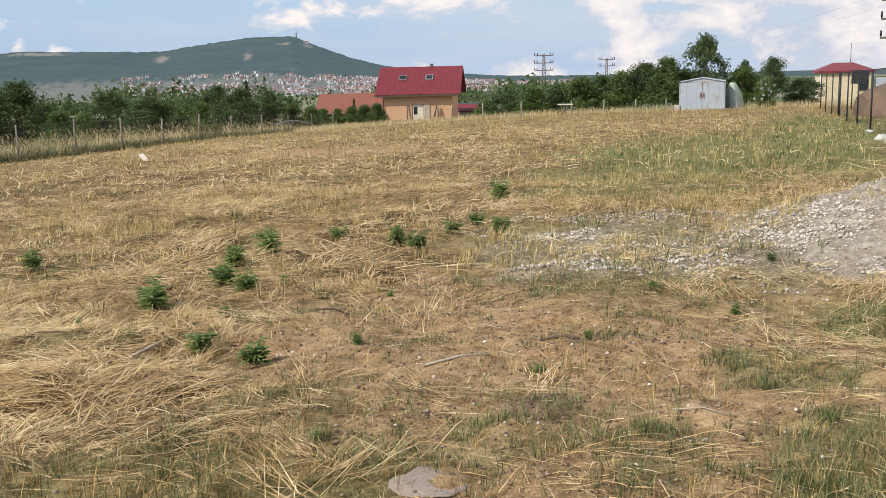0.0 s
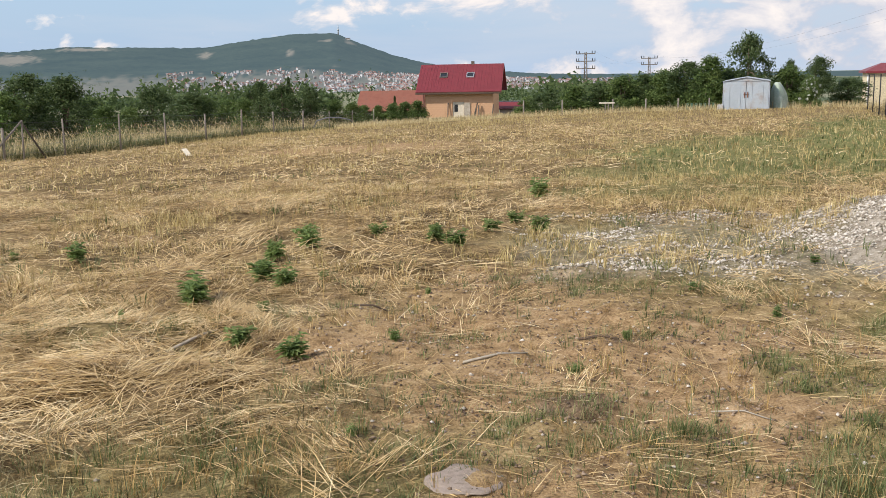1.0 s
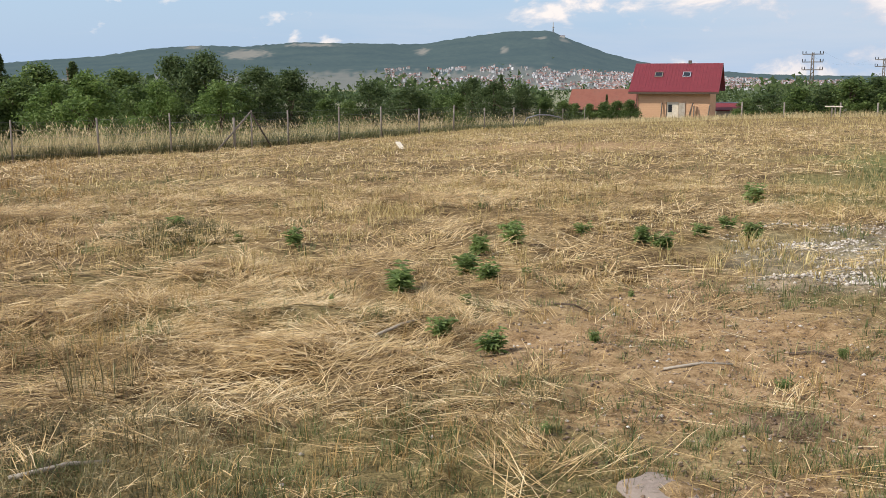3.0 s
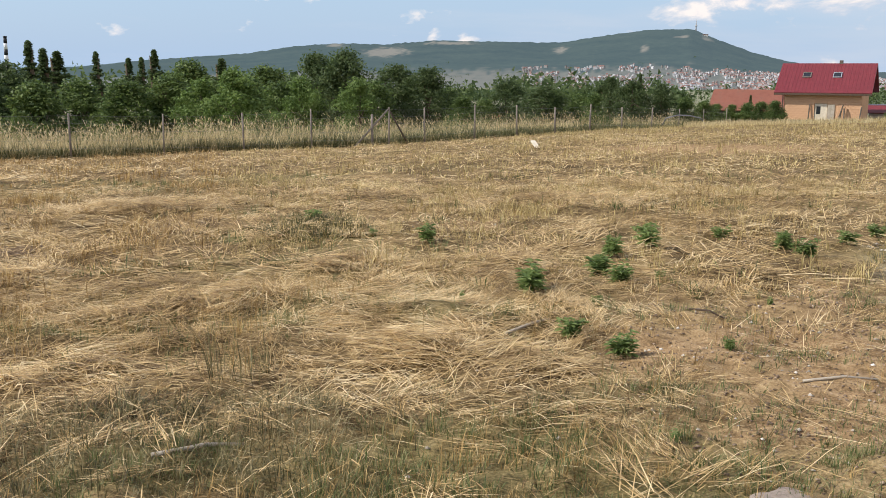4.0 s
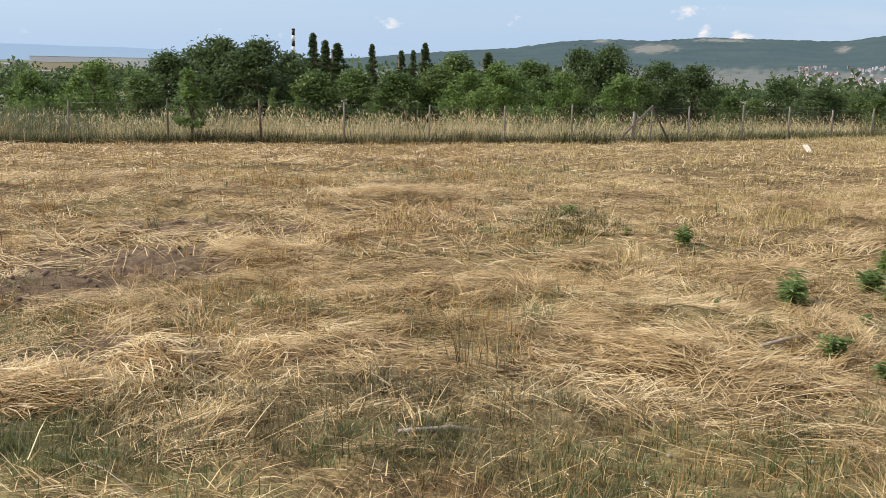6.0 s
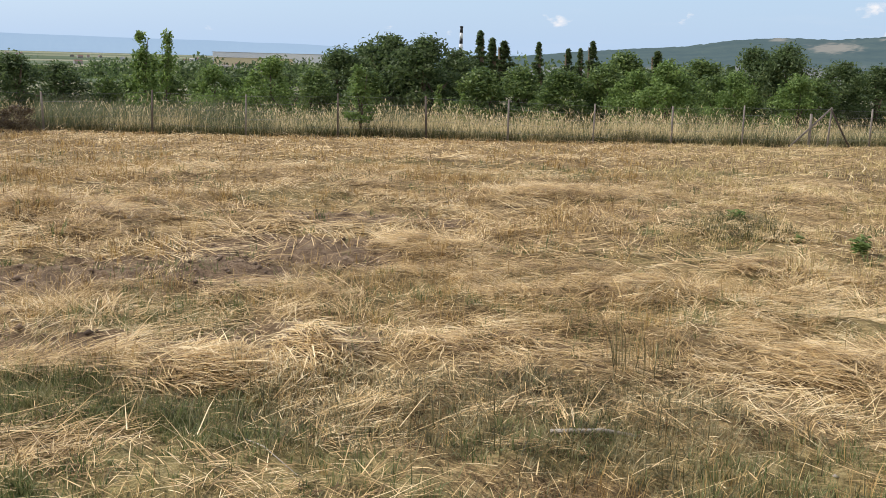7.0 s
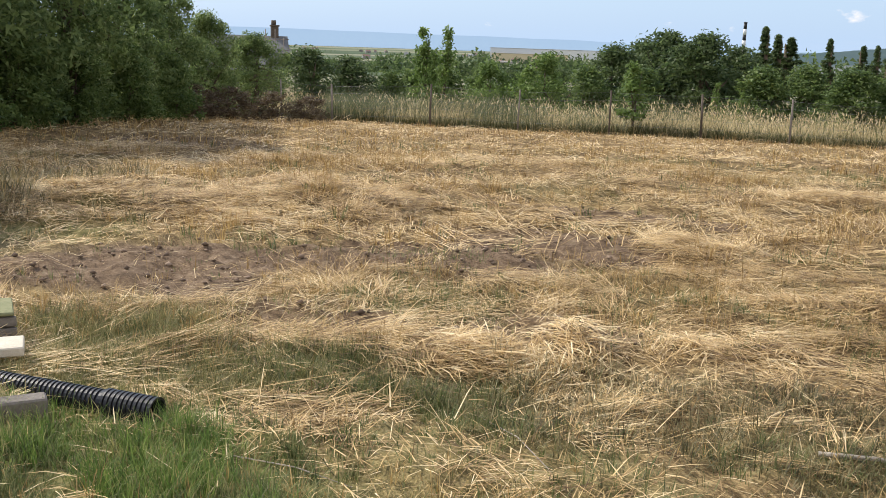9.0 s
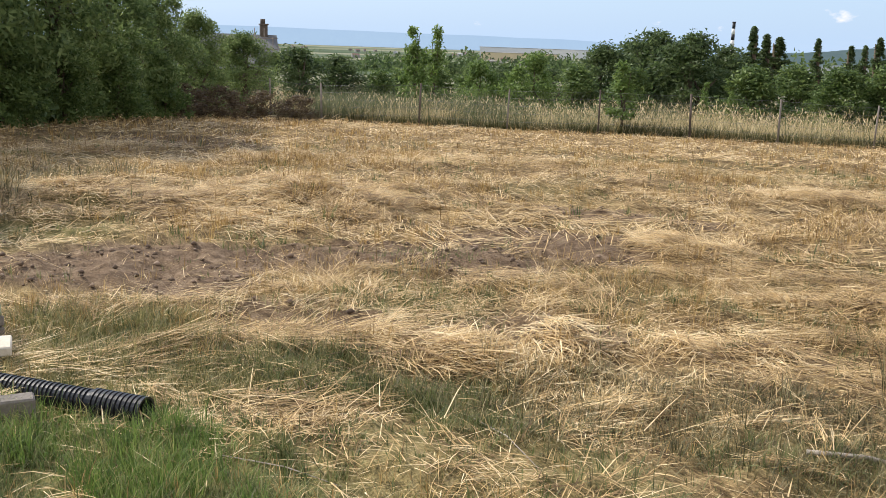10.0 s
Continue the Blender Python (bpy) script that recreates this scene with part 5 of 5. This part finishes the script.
WEEDS = [weed_kind(200 + k, 1.0, 210) for k in range(4)]
for k, (az, d, h) in enumerate(((17.6, 7.5, 0.27), (13.7, 8.25, 0.25), (12.4, 7.9, 0.20), (12.9, 9.1, 0.22), (11.9, 5.75, 0.17), (15.3, 6.0, 0.16), (6.6, 10.8, 0.16), (3.0, 10.1, 0.23), (1.7, 9.7, 0.2), (-0.5, 10.7, 0.18), (-2.1, 11.4, 0.17),
                                (-3.6, 10.55, 0.22), (-3.5, 14.2, 0.32), (24.1, 9.95, 0.22), (10.7, 9.7, 0.26), (5.7, 5.95, 0.11), (8.7, 4.25, 0.09), (10.0, 8.25, 0.13), (13.7, 7.0, 0.11), (22.0, 7.1, 0.12), (-6.0, 5.3, 0.09), (-12.8, 7.35, 0.10),
                                (-5.8, 5.25, 0.08), (-17.5, 6.65, 0.11), (-19.3, 8.8, 0.12), (36.2, 7.9, 0.10), (27.5, 10.4, 0.14), (-9.0, 5.9, 0.08), (3.5, 7.4, 0.09), (31.0, 11.2, 0.2))):
    x, y = polar(az, d)
    stem, leafs = WEEDS[k % 4]
    ob = new("weed")
    ob.matrix_world = pose(x, y, zat(x, y), 0, 0, k * 77) @ Matrix.Diagonal((h * 1.4, h * 1.4, h, 1) if h > 0.15 else (h * 0.9, h * 0.9, h * 0.8, 1))
    part("stem", stem, None, ob)
    part("foliage", leafs, None, ob)
    tagged(ob, "fresh green leafy weed standing in dry ground" if h > 0.15 else "small low green weed on bare soil", "weed", "weeds in the field")

# ---- grass, straw and stones: too many to count ----


def blades(name, label, category, x, y, height, width, lean, direction, mat, droop=0.35, lift=0.0, sink=0.01):
    """One mesh of bent blades. lean: 0 upright to 1 lying."""
    n = len(x)
    z = ground_z(x, y) + lift - sink
    hx, hy = np.cos(direction), np.sin(direction)
    flat = np.sin(lean * np.pi / 2)
    upv = np.cos(lean * np.pi / 2)
    base = np.stack([x, y, z], -1)
    d1 = np.stack([hx * flat, hy * flat, upv], -1)
    bend = np.clip(lean + droop * RNG.random(n), 0, 1.12)
    d2 = np.stack([hx * np.sin(bend * np.pi / 2), hy * np.sin(bend * np.pi / 2), np.cos(bend * np.pi / 2)], -1)
    mid = base + d1 * (height * 0.55)[:, None]
    tip = mid + d2 * (height * 0.45)[:, None]
    wob = RNG.random(n) * math.tau
    side = np.stack([-hy * np.cos(wob * 0 + 0.0) + 0.35 * np.cos(wob), hx + 0.35 * np.sin(wob), 0.25 * np.sin(wob * 1.7)], -1)
    side /= np.linalg.norm(side, axis=1, keepdims=True)
    s = side * (width / 2)[:, None]
    co = np.stack([base - s, base + s, mid - s * 0.85, mid + s * 0.85, tip], 1).reshape(-1, 3)
    i = np.arange(n)[:, None] * 5
    tri = np.concatenate([i + [0, 1, 3], i + [0, 3, 2], i + [2, 3, 4]], 1).reshape(-1, 3)
    return tagged(new(name, mesh_from(name, co, tri, mat=mat)), label, category, kind="stuff")


def scatter(count, r0, r1, a0=-38, a1=104, keep=None, even=0.5):
    """Random places in a ring; even: 0.5 gives the same number to each square metre."""
    r = (r0 ** (1 / even) + (r1 ** (1 / even) - r0 ** (1 / even)) * RNG.random(count)) ** even
    a = np.radians(bearing(RNG.uniform(a0, a1, count)))
    x, y = -np.sin(a) * r * VIEW_SCALE, np.cos(a) * r * VIEW_SCALE
    if keep is not None:
        m = RNG.random(count) < keep(x, y)
        x, y = x[m], y[m]
    return x, y


def in_field(x, y):
    """1 on the field's side of the fence."""
    x, y = plan_xy(x, y)
    n = np.array(place_at(N_AZ, 1.0))
    one = (x * n[0] + y * n[1]) < 34.0
    two = (x > -16.6 + (y - 33.0) * 0.10) | (y < 33.0)
    return (one | (y > 33)) & two & (x < 0.36 * y + 6.5)


def swirl(x, y):
    return vnoise(x, y, 0.7, 3) * math.tau * 2.6


def straw_keep(x, y):
    k = (0.18 + 1.2 * step(0.38, 0.66, vnoise(x, y, 1.1, 4))) * (0.25 + 0.95 * step(0.34, 0.62, vnoise(x, y, 4.2, 2)))
    k = k * (1 - 0.93 * spots(x, y, BARE)) * (1 - 0.95 * spots(x, y, GRAVEL)) * (1 - 0.85 * spots(x, y, DARK)) * (1 - 0.85 * spots(x, y, LUSH))
    return np.clip(k, 0.03, 1.0) * in_field(x, y)


THICK = 1.25
LS = "loose mown straw lying over the field"
for count, r0, r1, length, width, mess in ((120000, 2.6, 8.0, (0.04, 0.17), (0.0022, 0.0048), 1.3), (14000, 2.6, 8.5, (0.16, 0.46), (0.0025, 0.0045), 0.9), (130000, 8.0, 18.0, (0.06, 0.24), (0.0045, 0.009), 1.3),
                                           (16000, 8.0, 18.0, (0.22, 0.5), (0.004, 0.008), 0.8), (130000, 18.0, 46.0, (0.10, 0.36), (0.010, 0.022), 1.6)):
    x, y = scatter(count, r0, r1, keep=straw_keep)
    n = len(x)
    blades("lying_straw", LS, "straw", x, y, RNG.uniform(*length, n), RNG.uniform(*width, n) * THICK, RNG.uniform(0.80, 1.03, n), swirl(x, y) + RNG.normal(0, mess, n), STRAW, 0.2, RNG.random(n) ** 2 * 0.05, 0.0)


def wisp_keep(x, y):
    k = 0.12 + 1.1 * step(0.42, 0.62, vnoise(x + 9, y, 0.55, 3))
    k = k * (1 - 0.9 * spots(x, y, BARE)) * (1 - 0.97 * spots(x, y, GRAVEL)) * (1 - 0.8 * spots(x, y, DARK)) * (1 - 0.95 * spots(x, y, LUSH))
    k = k * (0.15 + 0.85 * step(3.9, 5.0, np.hypot(x, y)))
    return np.clip(k, 0.02, 1.0) * in_field(x, y)


def wisps(count, r0, r1, per, length, width, across, high):
    """Raked handfuls of straw: stalks of one handful lie nearly side by side and arch over the ground."""
    cx, cy = scatter(count, r0, r1, keep=wisp_keep)
    k = np.repeat(np.arange(len(cx)), RNG.poisson(per, len(cx)))
    n = len(k)
    way = (swirl(cx, cy) + RNG.normal(0, 0.5, len(cx)))[k]
    size = RNG.uniform(0.6, 1.5, len(cx))[k]
    u, v = RNG.normal(0, length[1] * 0.55, n) * size, RNG.normal(0, across, n) * size
    x, y = cx[k] + np.cos(way) * u - np.sin(way) * v, cy[k] + np.sin(way) * u + np.cos(way) * v
    lift = high * size * np.exp(-(v / (across * size)) ** 2) * (1 - np.clip(np.abs(u) / (length[1] * 1.2 * size), 0, 1)) * RNG.uniform(0.2, 1.0, n)
    blades("straw_wisps", "raked wisps of cut straw lying across the field", "straw", x, y, RNG.uniform(*length, n) * size, RNG.uniform(*width, n), RNG.uniform(0.84, 1.03, n), way + RNG.normal(0, 0.28, n), STRAW, 0.22, lift, 0.0)


wisps(1500, 2.8, 8.0, 62, (0.12, 0.34), (0.0026, 0.0052), 0.055, 0.075)
wisps(3600, 8.0, 18.0, 34, (0.14, 0.42), (0.005, 0.010), 0.10, 0.12)
wisps(4200, 18.0, 42.0, 14, (0.2, 0.6), (0.012, 0.022), 0.2, 0.16)


def heap_keep(x, y):
    return mounds(x, y) > 0.012


x, y = scatter(420000, 4.5, 16, 10, 95, keep=lambda x, y: heap_keep(x, y) * 0.7)
n = len(x)
blades("straw_heap", "raked heaps of cut straw on the field", "straw", x, y, RNG.uniform(0.10, 0.36, n), RNG.uniform(0.004, 0.008, n), RNG.uniform(0.86, 1.04, n), swirl(x, y) + RNG.normal(0, 0.7, n), STRAW, 0.2, RNG.random(n) * 0.06, 0.0)


def tufts(name, label, centres, per, radius, height, width, mat, spread=0.35, droop=0.5):
    """Grass in tufts: blades lean outwards from each tuft's middle."""
    cx, cy = centres
    k = np.repeat(np.arange(len(cx)), RNG.poisson(per, len(cx)))
    n = len(k)
    size = RNG.uniform(0.5, 1.4, len(cx))[k]
    a = RNG.random(n) * math.tau
    r = np.abs(RNG.normal(0, radius, n)) * size
    x, y = cx[k] + np.cos(a) * r, cy[k] + np.sin(a) * r
    lean = np.clip(np.abs(RNG.normal(0.08, 0.12, n)) + r / (radius * 2.2) * spread, 0, 1)
    blades(name, label, "grass", x, y, RNG.uniform(*height, n) * size, RNG.uniform(*width, n), lean, a + RNG.normal(0, 0.5, n), mat, droop)


def stubble_keep(x, y):
    k = 0.10 + 1.2 * step(0.48, 0.68, vnoise(x, y, 0.8, 3))
    k = k * (1 - 0.75 * spots(x, y, BARE)) * (1 - 0.8 * spots(x, y, GRAVEL)) * (1 - 0.85 * spots(x, y, DARK)) * (1 - 0.3 * spots(x, y, LUSH))
    return np.clip(k, 0.02, 1.0) * in_field(x, y)


DG, GG = "standing dry yellow grass and stubble", "tufts and patches of short green grass"
tufts("dry_grass", DG, scatter(5200, 2.7, 8.0, keep=stubble_keep), 13, 0.05, (0.04, 0.15), (0.002, 0.004), GOLD)
for a0, a1, mt, share in ((-38, 36, PALE_GOLD, 0.52), (36, 104, GOLD, 0.48)):
    tufts("dry_grass", DG, scatter(int(12000 * share), 8.0, 18.0, a0, a1, keep=stubble_keep), 13, 0.10, (0.05, 0.20), (0.0045, 0.009), mt)
    tufts("dry_grass", DG, scatter(int(24000 * share), 18.0, 62.0, a0, a1, keep=lambda x, y: 0.3 + stubble_keep(x, y)), 8, 0.30, (0.07, 0.24), (0.010, 0.020), mt)


def green_keep(x, y):
    return np.clip(spots(x, y, LUSH) ** 1.3 * (0.2 + 1.1 * step(0.3, 0.7, vnoise(x, y, 2.4, 2))), 0, 1) * in_field(x, y)


def sparse_keep(x, y):
    return np.clip(0.08 + 0.9 * step(0.50, 0.70, vnoise(x, y, 0.9, 3)), 0, 1) * in_field(x, y) * (1 - 0.4 * spots(x, y, GRAVEL))


tufts("green_grass", GG, scatter(46000, 2.6, 7.0, keep=green_keep), 14, 0.04, (0.035, 0.11), (0.0022, 0.005), GREEN, 0.35)
tufts("green_grass", GG, scatter(4600, 2.7, 9.0, keep=sparse_keep), 13, 0.045, (0.03, 0.11), (0.0022, 0.0045), GREEN)
tufts("green_grass", GG, scatter(2600, 7.5, 20.0, keep=sparse_keep), 14, 0.10, (0.05, 0.17), (0.005, 0.010), GREEN)
tufts("green_grass", GG, scatter(5200, 7.5, 20.0, keep=green_keep), 12, 0.10, (0.05, 0.18), (0.005, 0.010), GREEN)
tufts("green_grass", GG, scatter(9000, 20.0, 60.0, keep=green_keep), 9, 0.25, (0.07, 0.20), (0.014, 0.028), GREEN)



def coarse_keep(x, y):
    return np.clip(0.05 + 1.1 * step(0.40, 0.62, vnoise(x, y + 30, 0.9, 3)), 0, 1) * (1 - 0.85 * spots(x, y, BARE)) * (1 - 0.6 * spots(x, y, LUSH))


FRESH = blades_material("fresh_green_grass", [(0.0, (0.05, 0.09, 0.02)), (0.5, (0.14, 0.22, 0.045)), (0.85, (0.24, 0.30, 0.08)), (1.0, (0.42, 0.38, 0.16))], 0.38)
tufts("fresh_grass", "fresh green grass round the drain pipe", scatter(2600, 2.7, 4.2, 72, 97, keep=lambda x, y: spots(x, y, [(82, 3.35, 6, 0.5, 0.8), (89, 3.9, 5, 0.5, 0.7), (76, 3.0, 4, 0.4, 0.5)], 0.9)), 12, 0.04, (0.05, 0.15), (0.0024, 0.005), FRESH, 0.35)
tufts("short_grass", "short yellow-green grass beyond the drain pipe", scatter(5200, 4.0, 6.0, 62, 98, keep=lambda x, y: spots(x, y, [(85, 4.9, 11, 0.9, 0.9), (70, 4.6, 8, 0.5, 0.6)], 0.6)), 13, 0.05, (0.04, 0.12), (0.0026, 0.005), SHORT, 0.6)
tufts("green_grass", GG, scatter(1500, 3.2, 8.0, -30, 18, keep=lambda x, y: 0.1 + 0.9 * step(0.5, 0.66, vnoise(x, y + 70, 1.3, 2))), 22, 0.06, (0.03, 0.11), (0.0024, 0.0048), GREEN, 0.7)
# coarse half-dry grass close by, and the dark lying tuft further out
tufts("coarse_grass", "coarse olive-brown grass in the near field", scatter(3400, 2.7, 4.9, 6, 78, keep=coarse_keep), 13, 0.07, (0.05, 0.17), (0.0022, 0.0045), OLIVE, 0.9, 0.8)
tufts("coarse_grass", "dark green tuft of lying grass", scatter(560, 10.2, 12.0, 27.5, 34.5, keep=lambda x, y: spots(x, y, [(31.0, 11.0, 3.4, 0.8, 1.0)])), 24, 0.17, (0.06, 0.17), (0.004, 0.008), OLIVE_DARK, 1.2, 0.7)
tufts("coarse_grass", "grey-green long grass at the field edge", scatter(1100, 9.0, 12.5, 82, 100, keep=lambda x, y: step(0.4, 0.6, vnoise(x, y, 0.8, 2))), 18, 0.14, (0.10, 0.30), (0.005, 0.009), OLIVE, 0.9, 0.7)

tufts("tall_tuft", "tuft of tall green-brown stems left standing", (np.array([polar(35.6, 5.15)[0], polar(37.0, 5.2)[0], polar(34.2, 5.3)[0]]), np.array([polar(35.6, 5.15)[1], polar(37.0, 5.2)[1], polar(34.2, 5.3)[1]])), 30, 0.07, (0.22, 0.42), (0.003, 0.0055), OLIVE, 0.25, 0.3)
# single tall stems
x, y = np.concatenate([scatter(60, 5.2, 6.2, 34, 38), scatter(260, 9.5, 13.5, 2, 12), scatter(160, 12, 16, -9, -3), scatter(250, 4, 14, 0, 90)], 1)
n = len(x)
blades("tall_stems", "thin tall dry stems left standing", "grass", x, y, RNG.uniform(0.15, 0.42, n), RNG.uniform(0.002, 0.0045, n), np.abs(RNG.normal(0.16, 0.14, n)), RNG.uniform(0, math.tau, n), GOLD, 0.4)


def beyond(x, y):
    """1 in the uncut strip behind the fence."""
    x, y = plan_xy(x, y)
    n = np.array(place_at(N_AZ, 1.0))
    q = x * n[0] + y * n[1]
    one = (y <= 33.5) & (q > 34.35) & (q < 46)
    two = (y > 33.0) & (x < -16.9 + (y - 33.0) * 0.10) & (x > -30 + (y - 33) * 0.1)
    return one | two


def tall_keep(x, y):
    return beyond(x, y) * (1 - 0.6 * (1 - step(31, 37, plan_polar(x, y)[0]))) * np.clip(0.25 + 1.2 * step(0.40, 0.60, vnoise(x, y, 0.16, 3)), 0, 1)


x, y = scatter(300000, 33, 88, 6, 100, keep=tall_keep, even=0.62)
n = len(x)
blades("tall_dry_grass", "tall uncut straw-coloured grass behind the fence", "grass", x, y, RNG.uniform(0.65, 1.3, n) * (0.65 + 0.8 * vnoise(x, y, 0.6, 2)), RNG.uniform(0.008, 0.016, n), np.abs(RNG.normal(0.27, 0.2, n)), RNG.normal(0.9, 1.3, n), TALL, 0.8)
x, y = scatter(60000, 33, 88, 6, 100, keep=tall_keep, even=0.62)
n = len(x)
blades("seed_heads", "pale drooping seed heads above the tall grass", "grass", x, y, RNG.uniform(0.16, 0.34, n), RNG.uniform(0.015, 0.03, n), RNG.uniform(0.25, 0.9, n), RNG.normal(2.6, 0.7, n), TALL, 0.7, RNG.uniform(0.65, 1.1, n) * (0.65 + 0.8 * vnoise(x, y, 0.6, 2)))
x, y = scatter(150000, 33, 88, 6, 100, keep=lambda x, y: beyond(x, y) * np.clip(0.22 + 0.5 * (1 - step(31, 37, plan_polar(x, y)[0])) + 0.7 * step(0.45, 0.58, vnoise(x + 40, y, 0.2, 3)), 0, 1), even=0.62)
n = len(x)
blades("rank_green_grass", "rank green grass and herbs below the tall dry grass", "grass", x, y, RNG.uniform(0.35, 0.8, n) * (1 + 0.75 * step(0.55, 0.7, vnoise(x, y, 0.14, 2))), RNG.uniform(0.012, 0.026, n), np.abs(RNG.normal(0.3, 0.2, n)), RNG.uniform(0, math.tau, n), REED, 0.8)
_strip = [Vector(fence_place(a)) * (1 + (0.15 + 1.3 * o) / 36) for a, o in zip(RNG.uniform(7, 84, 24000), RNG.random(24000) ** 1.5)]
x, y = np.array([p.x for p in _strip]), np.array([p.y for p in _strip])
n = len(x)
blades("fence_foot_grass", "dark green grass grown up along the foot of the fence", "grass", x, y, RNG.uniform(0.3, 0.75, n) * (0.6 + 0.7 * vnoise(x, y, 0.5, 2)), RNG.uniform(0.010, 0.022, n), np.abs(RNG.normal(0.3, 0.2, n)), RNG.uniform(0, math.tau, n), OLIVE_DARK, 0.8)
x, y = scatter(26000, 60, 92, -26, 9, keep=lambda x, y: (np.hypot(x, y) > 64 + 4 * vnoise(x, y, 0.2, 2)) * 1.0)
n = len(x)
blades("edge_grass", "uncut grass along the back edge of the field", "grass", x, y, RNG.uniform(0.2, 0.6, n), RNG.uniform(0.012, 0.024, n), np.abs(RNG.normal(0.12, 0.1, n)), RNG.uniform(0, math.tau, n), TALL, 0.5)


def pebbles(name, label, count, keep, size, mat, r0, r1, a0, a1, lift=0.3, even=0.5):
    x, y = scatter(count, r0, r1, a0, a1, keep, even)
    n = len(x)
    z = ground_z(x, y)
    base = np.array([(1, 0, 0), (0.3, 0.95, 0.1), (-0.8, 0.6, 0), (-0.85, -0.5, 0.1), (0.25, -0.95, 0), (0.15, 0.1, 0.75), (0, 0, -0.5)])
    tri = np.array([(0, 1, 5), (1, 2, 5), (2, 3, 5), (3, 4, 5), (4, 0, 5), (1, 0, 6), (2, 1, 6), (3, 2, 6), (4, 3, 6), (0, 4, 6)])
    s = size[0] + (size[1] - size[0]) * RNG.random(n) ** 3
    a = RNG.random(n) * math.tau
    jit = 1 + RNG.normal(0, 0.22, (n, 7, 3))
    b = base[None] * jit
    ca, sa_ = np.cos(a)[:, None], np.sin(a)[:, None]
    bx, by, bz = b[..., 0] * ca - b[..., 1] * sa_, b[..., 0] * sa_ + b[..., 1] * ca, b[..., 2]
    co = np.stack([x[:, None] + bx * s[:, None], y[:, None] + by * s[:, None], z[:, None] + (bz + lift) * s[:, None]], -1).reshape(-1, 3)
    tris = (np.arange(n)[:, None, None] * 7 + tri[None]).reshape(-1, 3)
    return tagged(new(name, mesh_from(name, co, tris, mat=mat)), label, "stones" if mat is not CLOD_BITS else "clods", kind="stuff")


GRAVEL_BITS = varied("gravel_stones", [(0, (0.24, 0.20, 0.15)), (0.4, (0.44, 0.385, 0.31)), (0.8, (0.57, 0.51, 0.43)), (1, (0.70, 0.645, 0.565))], 0.9)
CLOD_BITS = varied("clods", [(0, (0.10, 0.07, 0.047)), (0.6, (0.22, 0.155, 0.105)), (1, (0.40, 0.30, 0.21))], 0.97)
pile = lambda x, y: np.clip(1.3 - np.hypot(x - PILE_X, y - PILE_Y) / 2.3, 0, 1)
pebbles("gravel", "white limestone gravel spread over the soil", 80000, lambda x, y: np.clip(spots(x, y, GRAVEL) * (1.6 * step(0.42, 0.66, vnoise(x, y, 1.5, 3)) + 0.08), 0, 1), (0.006, 0.026), GRAVEL_BITS, 7.0, 13.5, -31, 0)
pebbles("gravel_pile", "heap of pale crushed limestone gravel", 60000, lambda x, y: pile(x, y) * 0.75, (0.004, 0.014), GRAVEL_BITS, 8.0, 13.8, -39, -14)
pebbles("loose_stones", "single small stones on the bare soil", 2600, lambda x, y: 0.15 + 0.8 * spots(x, y, BARE), (0.003, 0.017), GRAVEL_BITS, 3, 12, -30, 30)
pebbles("clods", "dark clods of turned soil between the straw", 42000, lambda x, y: spots(x, y, DARK) * (0.2 + 0.8 * vnoise(x, y, 2.5, 2)), (0.006, 0.032), CLOD_BITS, 4, 22, 40, 100)
x, y = scatter(30000, 34.5, 48, 50, 72, keep=lambda x, y: beyond(x, y) * step(0.45, 0.6, vnoise(x, y, 0.25, 2)))
n = len(x)
blades("reeds", "tall blue-green reeds behind the dry grass", "grass", x, y, RNG.uniform(0.9, 1.7, n), RNG.uniform(0.010, 0.022, n), np.abs(RNG.normal(0.16, 0.12, n)), RNG.normal(2.6, 1.2, n), REED, 0.6)
pebbles("soil_crumbs", "small crumbs of dry soil on the bare ground", 26000, lambda x, y: 0.9 * spots(x, y, BARE) * (0.3 + 0.7 * vnoise(x, y, 3.0, 2)), (0.003, 0.014), CLOD_BITS, 3, 8.5, -28, 16)
